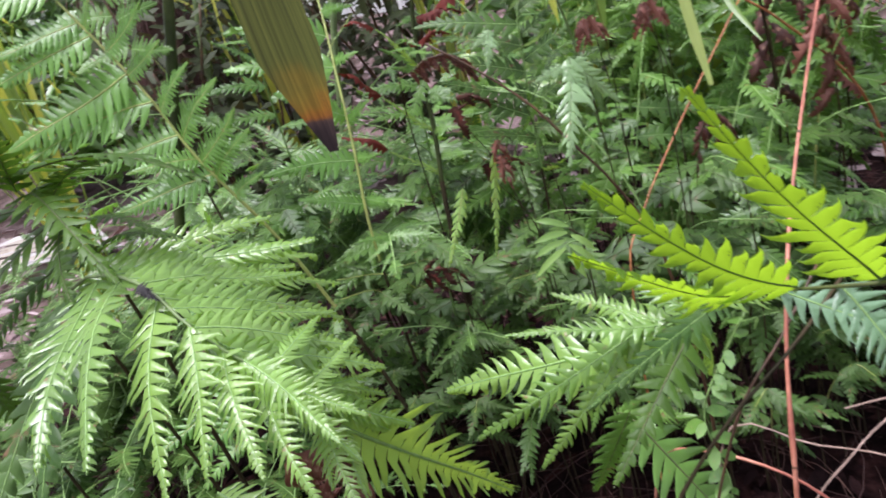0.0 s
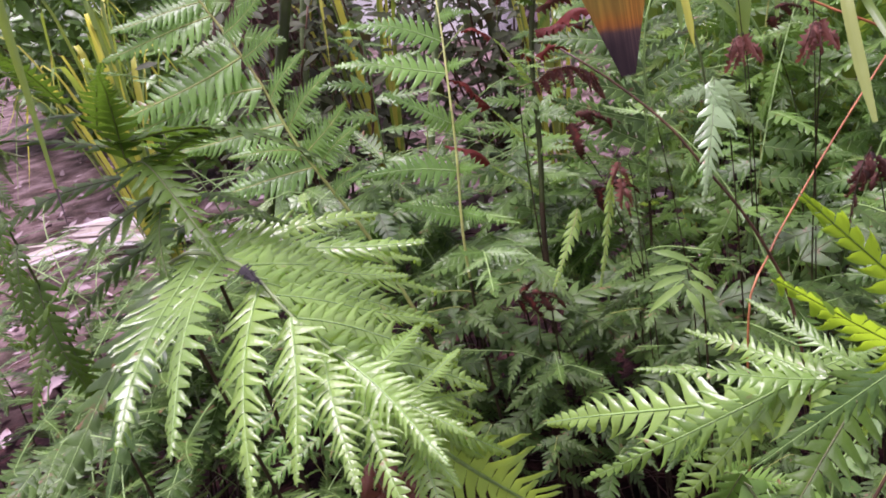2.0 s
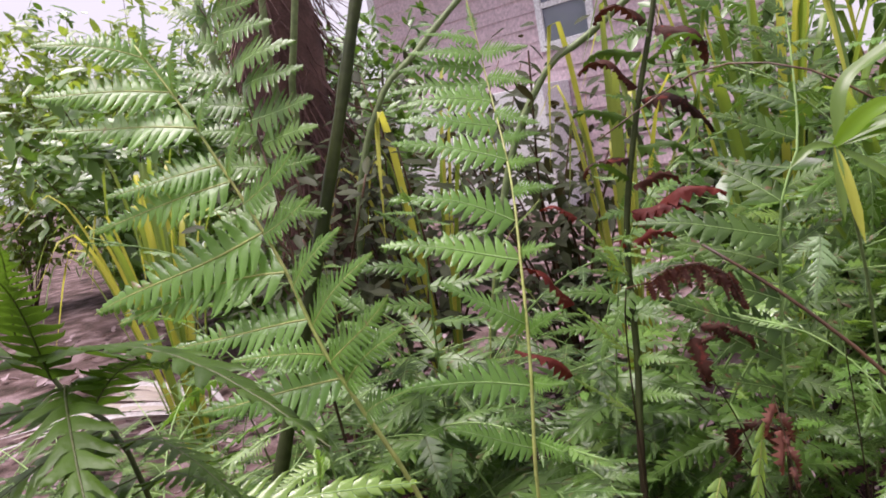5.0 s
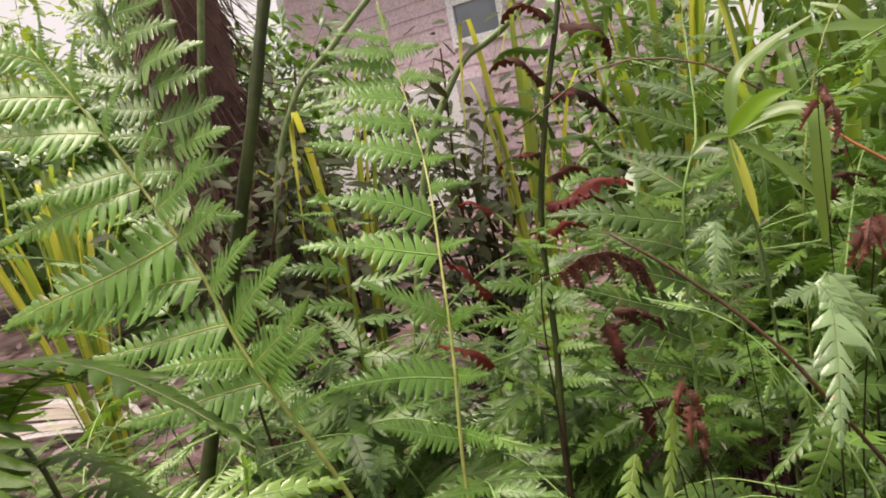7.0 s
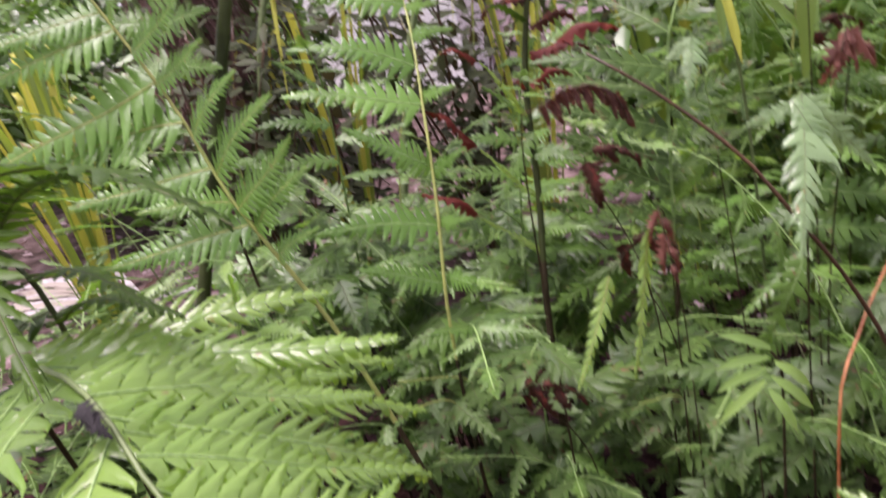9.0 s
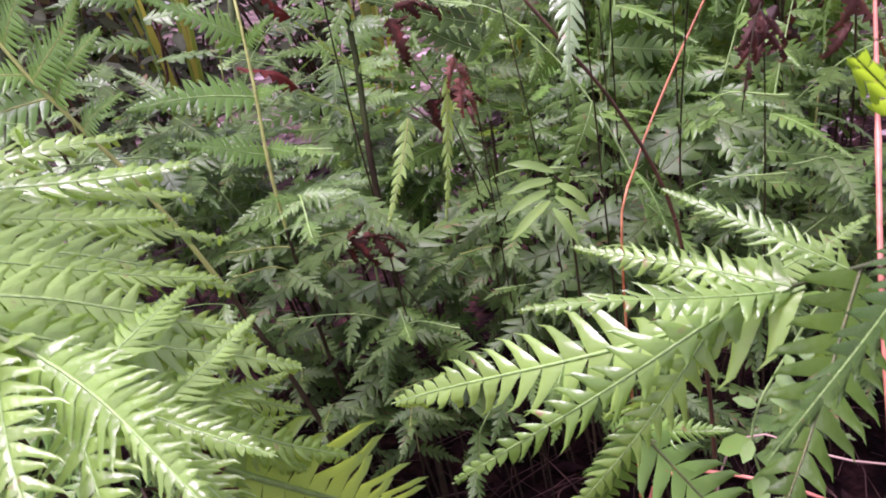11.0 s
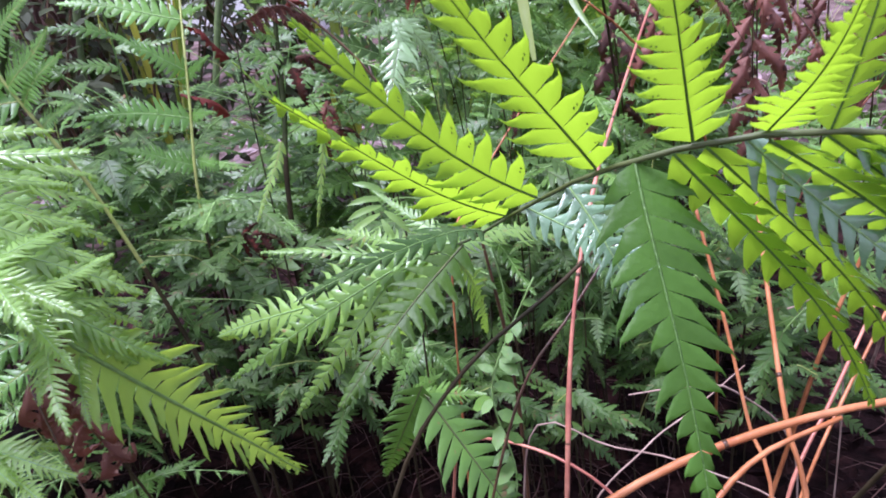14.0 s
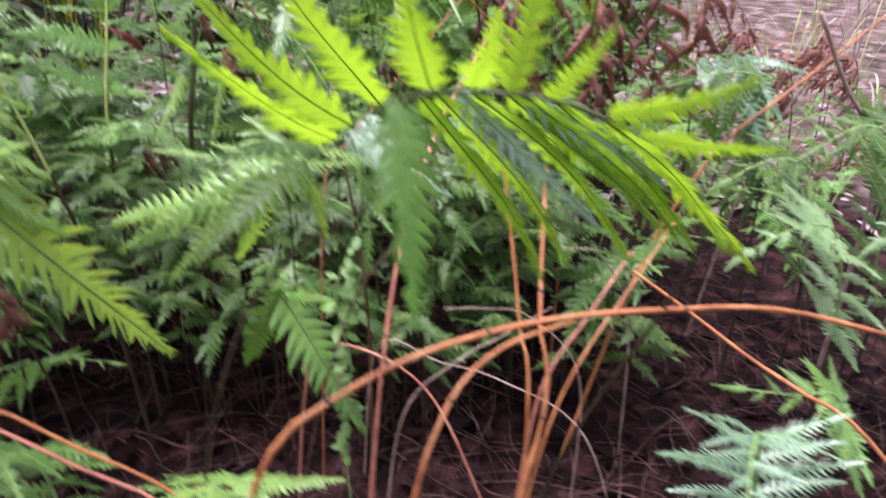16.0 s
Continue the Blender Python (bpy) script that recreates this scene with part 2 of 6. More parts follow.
# ---- the fern ----
def pinna_mesh(name, leaf, rib, rng, lobes=16, half=0.155, cut=0.82, droop=0.12, side=0.0, twist=0.0, curl=0.0, gap=0.30, lean=0.45, sori=False, rag=0.06, point=0.0):
    """One leaflet along +X, 1 long: a midrib and two rows of lobes, cut nearly to the rib, with a drawn-out toothed tip."""
    vs, fs, idx = [], [], []

    def width(u):
        return half * (0.78 + 0.22 * min(u / 0.25, 1)) * (1 - max(0, (u - 0.25) / 0.75) ** 0.95) + 0.010

    for s in (1, -1):
        for i in range(lobes):
            u0, u1 = [0.98 * (1 - (1 - k / lobes) ** 1.35) for k in (i, i + 1)]
            um = (u0 + u1) / 2
            w = width(um) * (rng.uniform(0.92 - rag, 1.06 + rag) if rng.random() > 0.04 + rag * 0.5 else rng.uniform(0.4, 0.8))
            core = max(w * (1 - cut * 0.80), 0.008)
            if u0 > 0.72:
                core = w * (0.55 + 0.8 * (u0 - 0.72))
            lean_i = lean + 0.1 * um + 0.45 * um * um + rng.uniform(-0.08, 0.08) - rng.uniform(-2.0, 2.0) * rag
            g = (u1 - u0) * gap
            reach = w - core
            zt = rng.uniform(-0.034, 0.014) - 0.035 * curl
            b = len(vs)
            # midrib edge, then the lobe: base, middle, shoulder, tip
            vs += [(u0, 0, 0), (u1, 0, 0)]
            vs += [(u0 + g * 0.2 + core * 0.5, s * core, 0.003), (u1 - g * 0.2 + core * 0.5, s * core, 0.003), (um + core * 0.5, s * core, 0.009)]
            for f, wd in ((0.45, 0.92 - 0.16 * point), (0.84, 0.52 - 0.20 * point)):
                dx = core * 0.5 + reach * f * lean_i + reach * 0.10 * f * f
                y, hw = s * (core + reach * f), (u1 - u0) * (1 - gap) / 2 * wd
                z = zt * f - 0.02 * curl * f * f
                vs += [(um + dx - hw, y, z - 0.004), (um + dx + hw, y, z - 0.004), (um + dx, y, z + 0.005)]
            vs.append((um + core * 0.5 + reach * lean_i * 1.05 + reach * 0.14 + (u1 - u0) * 0.2, s * w, zt - 0.03 * curl))
            q = [(0, 1, 3, 4), (0, 4, 2), (2, 4, 7, 5), (4, 3, 6, 7), (5, 7, 10, 8), (7, 6, 9, 10), (8, 10, 11), (10, 9, 11)]
            for f in q:
                f = tuple(b + k for k in f)
                fs.append(f if s > 0 else f[::-1])
                idx.append(0)
            if sori and 0.05 < um < 0.75 and rng.random() < 0.75:
                # spore dashes beside the lobe's vein, under the blade
                for f0, f1 in ((0.02, 0.12), (0.26, 0.34)):
                    if rng.random() < 0.2:
                        continue
                    b = len(vs)
                    e = s * (u1 - u0) * 0.055
                    for f, k in ((f0, -1), (f1, -1), (f1, 1), (f0, 1)):
                        vs.append((um + core * 0.5 + reach * f * lean_i + k * e, s * (core + reach * f), zt * f - 0.016))
                    fs.append((b, b + 1, b + 2, b + 3))
                    idx.append(1)
    # midrib, proud of the blade
    m = 9
    b = len(vs)
    for i in range(m):
        u = i / (m - 1)
        r = 0.0058 * (1 - 0.75 * u)
        vs += [(u, r, 0.002), (u, 0, 0.007 * (1 - 0.6 * u)), (u, -r, 0.002), (u, 0, -0.006 * (1 - 0.6 * u))]
    for i in range(m - 1):
        for k in range(4):
            a, c = b + i * 4 + k, b + i * 4 + (k + 1) % 4
            fs.append((c, a, a + 4, c + 4))
            idx.append(1)
    out = []
    ph = rng.uniform(0, 6)
    for x, y, z in vs:
        a = twist * x
        y, z = y * math.cos(a) - z * math.sin(a), y * math.sin(a) + z * math.cos(a)
        z += -droop * x * x + 0.018 * math.sin(5 * x + ph)
        y += 0.012 * math.sin(4 * x + 2 * ph)
        y += side * x * x
        if curl > 1:
            ang = 2.2 * (curl - 1) * x
            x, z = math.sin(ang) / max(2.2 * (curl - 1), 1e-3), z - (1 - math.cos(ang)) / max(2.2 * (curl - 1), 1e-3)
        out.append((x, y, z))
    return mesh(name, out, fs, [leaf, rib], idx)


def withered_mesh(name, leaf, rng, half=0.13, roll=2.0, fold=0.9):
    """A dead leaflet along +X, 1 long: shrunk, folded along its rib, crumpled and curled under at the end."""
    n = 16
    vs, fs = [], []
    ph, ph2 = rng.uniform(0, 6), rng.uniform(0, 6)
    twist = rng.uniform(-1.6, 1.6)
    x = z = 0.0
    for i in range(n):
        u = i / (n - 1)
        ang = roll * u ** 1.5 + 0.25 * math.sin(7 * u + ph)
        x, z = x + math.cos(ang) / n, z - math.sin(ang) / n
        w = half * (0.35 + 0.65 * min(u / 0.15, 1)) * (1 - 0.85 * u)
        for k in (-2, -1, 0, 1, 2):
            ragged = w * (1 + (0.45 if i % 2 else -0.45) * (abs(k) == 2)) * rng.uniform(0.8, 1.2)
            y = k / 2 * ragged
            dz = -abs(k) / 2 * ragged * fold + 0.02 * math.sin(11 * u + 2.1 * k + ph2)
            a = twist * u
            y, dz = y * math.cos(a) - dz * math.sin(a), y * math.sin(a) + dz * math.cos(a)
            vs.append((x + dz * math.sin(ang), y, z + dz * math.cos(ang)))
    for i in range(n - 1):
        for k in range(4):
            b = i * 5 + k
            fs.append((b, b + 1, b + 6, b + 5))
    return mesh(name, vs, fs, [leaf])


def withered_set(leaf, count, seed, **kw):
    rng = random.Random(seed)
    return [withered_mesh("pinna", leaf, rng, **kw) for _ in range(count)]


PINNAE = {}


def pinna_set(leaf, rib, count=7, **kw):
    """Some leaflets alike but for chance, kept for use again."""
    key = (leaf.name, rib.name, count, tuple(sorted(kw.items())))
    if key not in PINNAE:
        rng = random.Random(len(PINNAE) * 7 + 3)
        PINNAE[key] = [pinna_mesh("pinna", leaf, rib, rng, **{**kw, "droop": kw.get("droop", 0.10) * rng.uniform(0.2, 1.9),
                                                              "side": rng.uniform(-0.10, 0.10), "twist": kw.get("twist", 0.5) * rng.uniform(-1, 1)}) for _ in range(count)]
    return PINNAE[key]


def place(o, d, hint, size, wide=1.0):
    """A pose with X along d and Z as near to hint as can be."""
    x = V(d).normalized()
    z = V(hint)
    z = (z - x * z.dot(x))
    z = z.normalized() if z.length > 1e-4 else x.orthogonal().normalized()
    y = z.cross(x)
    m = Matrix((x, y, z)).transposed().to_4x4()
    m.translation = o
    return m @ Matrix.Diagonal((size, size * wide, size, 1))


def aim(me, o, e, hint, wide):
    """A pose that lays a leaflet from o so that its own tip ends at e."""
    o, e = V(o), V(e)
    p = max((v.co for v in me.vertices), key=lambda c: c.x).copy()
    p.y *= wide
    turn = p.rotation_difference(V((1, 0, 0))).to_matrix().to_4x4()
    size = (e - o).length / p.length
    return place(o, e - o, hint, size) @ turn @ Matrix.Diagonal((1, wide, 1, 1))


def fern(label, curve, start, count, size, sides, meshes, rib, r0=0.004, seed=0, group="fern fronds", taper=1.15, base_len=0.75, name="fern_frond",
         jitter=0.22, tip=True, wide=1.0, skip=0.0, alt=None, shape=None, end=None, extra=(), thin=0.25):
    """A frond: a rachis along curve from the ground, and leaflets on both sides from the share `start` of it on.
    sides: for each side the leaflets' way at the first and at the last of them, the way their faces look, and a share of size."""
    rng = random.Random(seed)
    n = 40
    pts, length = spline(curve, n)
    root = thing(name, pts[0], label, "fern", group)
    vs, fs = tube(pts, r0, r0 * thin, 6)
    low = [1 if k // 6 < start * 0.92 * n else 0 for k in range(len(fs) - 2)] + [1, 0]
    part("rachis", mesh("rachis", local(vs, pts[0]), fs, [rib, STIPE], low), root, Matrix.Translation(pts[0]))
    for k, (o, e, hint, pool, w) in enumerate(extra):
        part("pinna", pool[k % len(pool)], root, aim(pool[k % len(pool)], o, e, hint, w))

    def where(s):
        k = min(s * (n - 1), n - 1.001)
        i = int(k)
        return pts[i].lerp(pts[i + 1], k - i), (pts[i + 1] - pts[i]).normalized()

    for i in range(count):
        u = i / count
        for sd, (d0, d1, hint, share, *own) in enumerate(sides):
            if rng.random() < skip:
                continue
            uu = u + (0.45 / count if sd else 0)
            o, t = where(start + (1 - start) * uu)
            d = V(d0).normalized().lerp(V(d1).normalized(), uu).normalized()
            d = d + t * (0.15 + 0.55 * uu)
            d += V((rng.uniform(-1, 1), rng.uniform(-1, 1), rng.uniform(-1, 1))) * jitter
            prof = (base_len + (1 - base_len) * min(uu / 0.3, 1)) * max(1 - max(0, (uu - 0.3) / 0.7) ** taper, 0.12)
            if shape:
                prof = shape(uu)
            pool = own[0] if own else meshes
            if alt and rng.random() < alt[1]:
                pool = alt[0]
            if len(own) > 1 and uu > own[1]:
                pool = meshes
            h = V(hint) + V((rng.uniform(-1, 1), rng.uniform(-1, 1), rng.uniform(-1, 1))) * 0.25
            ln = size * share * prof * rng.uniform(0.80, 1.10)
            part("pinna", rng.choice(pool), root, place(o, d, h, ln, wide))
    if end:
        o = pts[-2]
        pool = end[3] if len(end) > 3 else meshes
        part("pinna", pool[0], root, aim(pool[0], o, end[0], end[1], end[2]))
    elif tip:
        o, t = where(1 - 0.06)
        part("pinna", meshes[0], root, place(o, t, sides[0][2], size * 0.4))
    return root


G = pinna_set(GREEN, RIB_GREEN, count=10, rag=0.12, half=0.175, lobes=12, gap=0.26, cut=0.92, lean=0.45, droop=0.16)
B = pinna_set(BRIGHT, RIB_GREEN, half=0.16, lobes=16, gap=0.30, lean=0.4)
FRESH = leaf_mat("fern_fresh", (0.082, 0.190, 0.036), (0.148, 0.300, 0.056), (0.24, 0.16, 0.06), (0.24, 0.47, 0.04), 0.32, 0.33, 0.70, 0.5)
# BRIGHT made lighter and yellower: strong light put into the leaf colour.
LIT_GREEN = leaf_mat("fern_lit", (0.165, 0.300, 0.066), (0.260, 0.420, 0.105), (0.30, 0.16, 0.07), (0.48, 0.68, 0.06), 0.26, 0.40, 0.72, 0.8)
FR = pinna_set(FRESH, RIB_GREEN, count=8, half=0.15, lobes=16, gap=0.30, lean=0.38, droop=0.16, rag=0.08)
GY = pinna_set(FRESH, RIB_YELLOW, count=8, droop=0.12, twist=0.25, half=0.15, lobes=19, gap=0.22, cut=0.96, lean=0.42)
GB = pinna_set(FRESH, RIB_YELLOW, droop=0.2, count=8, twist=0.35, half=0.165, lobes=15, gap=0.36, cut=0.96, lean=0.42)
BH = pinna_set(BRIGHT, RIB_GREEN, droop=0.28, half=0.14, lobes=20, gap=0.24)
RIB_MID = plain_mat("rib_mid", [(0.06, 0.13, 0.022), (0.09, 0.17, 0.035)], 8, 0.45)
LM = pinna_set(LIME, RIB_MID, twist=0.4, droop=-0.24, half=0.135, cut=0.60, gap=0.26, lobes=16, lean=0.66, sori=True, point=1.0, rag=0.18)
LQ = pinna_set(LIME, RIB_MID, count=4, twist=0.2, droop=0.14, half=0.12, cut=0.62, gap=0.26, lobes=16, lean=0.7, point=1.0, rag=0.18)
NF = pinna_set(BRIGHT, RIB_GREEN, count=6, rag=0.16, droop=0.14, half=0.175, cut=0.94, gap=0.42, lobes=18, lean=0.52)
RE = pinna_set(LIT_GREEN, RIB_GREEN, count=2, droop=0.10, half=0.135, cut=0.98, gap=0.42, lobes=20, lean=0.5, twist=0.25)
NR = pinna_set(BRIGHT, RIB_GREEN, count=6, rag=0.16, droop=0.14, half=0.13, cut=0.96, gap=0.42, lobes=19, lean=0.52)
NE = pinna_set(LIT_GREEN, RIB_GREEN, count=2, rag=0.18, droop=0.10, half=0.105, cut=0.84, gap=0.24, lobes=22, lean=0.8)
NY = pinna_set(LIT_GREEN, RIB_GREEN, count=4, rag=0.16, droop=0.08, half=0.13, cut=0.86, gap=0.34, lobes=20, lean=0.8, twist=0.2)
NB = pinna_set(BRIGHT, RIB_GREEN, count=3, rag=0.16, droop=0.05, half=0.125, cut=0.86, gap=0.34, lobes=20, lean=0.75) + pinna_set(LIT_GREEN, RIB_GREEN, count=4, droop=0.08, half=0.13, cut=0.86, gap=0.34, lobes=20, lean=0.8, twist=0.2)
# Glossy leaf; the base is also paled towards blue to paint in sky sheen.
GLOSS = pinna_set(leaf_mat("fern_gloss", (0.085, 0.165, 0.085), (0.145, 0.25, 0.135), (0.2, 0.15, 0.06), (0.20, 0.38, 0.10), 0.22, 0.15, 0.80, 1.0), RIB_GREEN, count=3, droop=0.15, half=0.155, cut=1.0, gap=0.44, lobes=16, lean=0.55)
BROAD = pinna_set(leaf_mat("fern_mid", (0.034, 0.095, 0.010), (0.060, 0.140, 0.016), (0.12, 0.10, 0.03), (0.14, 0.30, 0.02), 0.42, 0.30, 0.74, 0.3), RIB_MID, count=2, droop=0.12, half=0.15, cut=0.60, gap=0.28, lobes=17, lean=0.75, twist=0.25, point=1.0, rag=0.20)
DP = pinna_set(SHADE_GREEN, RIB_GREEN, count=10, rag=0.10, half=0.175, lobes=12, gap=0.26, cut=0.90, lean=0.45, droop=0.18)
# Olive green, set dark so the overhanging fronds look backlit by colour alone.
OLIVE = leaf_mat("fern_olive", (0.030, 0.070, 0.008), (0.065, 0.125, 0.014), (0.12, 0.10, 0.03), (0.14, 0.28, 0.02), 0.45, 0.25, 0.74, 0.25)
NLP = pinna_set(OLIVE, RIB_DARK, count=4, droop=0.26, half=0.15, lobes=15, gap=0.34, cut=0.9, lean=0.5)
DB = pinna_set(SHADE_GREEN, RIB_DARK, count=8, rag=0.14, half=0.20, lobes=9, gap=0.24, cut=0.94, lean=0.5, droop=0.2)
DH = pinna_set(SHADE_GREEN, RIB_GREEN, droop=0.30)
PL = pinna_set(PALE, RIB_GREEN)
DD = withered_set(DEAD, 6, 31, half=0.10, roll=2.2)
BIGLOBE = pinna_set(GREEN, RIB_DARK, count=3, half=0.19, lobes=16, cut=0.88, gap=0.30, lean=0.5)
PN = pinna_set(LIT_GREEN, RIB_YELLOW, half=0.075, lobes=12, droop=0.12, cut=0.85, gap=0.25, lean=1.3)
BUD = withered_set(plain_mat("black_shrivelled", [(0.006, 0.005, 0.006), (0.020, 0.015, 0.016)], 30, 0.7), 3, 37, half=0.22, roll=1.0, fold=0.4)
DEADFLAT = withered_set(DEAD, 4, 32, half=0.22, roll=0.7, fold=0.5)
CURLED = withered_set(LITTER_RED, 5, 33, half=0.11, roll=2.8, fold=1.2)
DR = withered_set(LITTER_RED, 6, 34, half=0.11, roll=1.5, fold=1.3)
PINK = withered_set(LITTER_RED, 4, 35, half=0.16, roll=1.2)
DT = withered_set(leaf_mat("dead_rust", (0.050, 0.009, 0.007), (0.15, 0.024, 0.015), (0.22, 0.08, 0.05), (0.26, 0.035, 0.02), 0.6, 0.15, 0.60, 0.25), 5, 38, half=0.15, roll=1.3, fold=0.8)
DC = withered_set(leaf_mat("dead_brown", (0.014, 0.007, 0.005), (0.060, 0.022, 0.014), (0.13, 0.03, 0.02), (0.14, 0.04, 0.02), 0.7, 0.12, 0.56, 0.2), 8, 36, half=0.17, roll=2.0, fold=0.6)
DG = withered_set(OLIVE, 8, 39, half=0.15, roll=1.7, fold=0.7)
MIXED = [q for pair in zip(DC, DG) for q in pair]

# ---- ground ----
def soil_mat():
    """Dark mulch round the ferns, its colour lowered further for canopy shade, that gives way to pale leaf litter and
    thin grass away from them.
    """
    m, t, b = mat("soil", 0.9, 0.08)
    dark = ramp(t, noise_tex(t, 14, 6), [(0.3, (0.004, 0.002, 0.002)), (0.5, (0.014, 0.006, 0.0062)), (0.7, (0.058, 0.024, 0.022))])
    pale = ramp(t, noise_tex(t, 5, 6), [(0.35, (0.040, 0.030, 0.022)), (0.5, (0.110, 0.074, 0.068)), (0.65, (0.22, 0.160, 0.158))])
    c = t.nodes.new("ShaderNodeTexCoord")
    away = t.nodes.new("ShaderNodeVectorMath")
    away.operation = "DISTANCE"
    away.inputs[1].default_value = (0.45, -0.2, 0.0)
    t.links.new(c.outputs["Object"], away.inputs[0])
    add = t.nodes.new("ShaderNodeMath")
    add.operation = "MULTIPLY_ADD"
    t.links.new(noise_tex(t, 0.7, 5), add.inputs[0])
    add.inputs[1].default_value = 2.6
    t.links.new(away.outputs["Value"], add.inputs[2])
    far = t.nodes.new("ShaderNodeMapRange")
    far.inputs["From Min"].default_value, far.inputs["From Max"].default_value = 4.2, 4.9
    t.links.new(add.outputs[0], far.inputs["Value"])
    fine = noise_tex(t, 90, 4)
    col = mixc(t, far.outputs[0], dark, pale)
    col = mixc(t, 1.0, col, ramp(t, fine, [(0.3, (0.6, 0.6, 0.6)), (0.7, (1.3, 1.3, 1.3))]), "MULTIPLY")
    t.links.new(col, b.inputs["Base Color"])
    bump(t, b, fine, 1.0, 0.006)
    return m


SOIL = soil_mat()
axis = [math.sinh(k / 40 * 4.6) / math.sinh(4.6) * 150 for k in range(-40, 41)]
ax = sorted(set([round(a, 4) for a in axis if abs(a) > 4] + [round(-4 + 0.1 * k, 3) for k in range(81)]))
gv, gf = [], []
for y in ax:
    for x in ax:
        near = max(0, 1 - math.hypot(x, y) / 12)
        z = 0.03 * noise.noise(V((x * 2.5, y * 2.5, 0))) * near + 0.015 * noise.noise(V((x * 9, y * 9, 3))) * near
        gv.append((x, y + 1.5, z))
m = len(ax)
for j in range(m - 1):
    for i in range(m - 1):
        gf.append((j * m + i, j * m + i + 1, (j + 1) * m + i + 1, (j + 1) * m + i))
tagged(new("ground", mesh("ground", gv, gf, [SOIL])), "dark brown mulch soil, colour darkened further for the shade under the ferns", "ground", kind="structure")

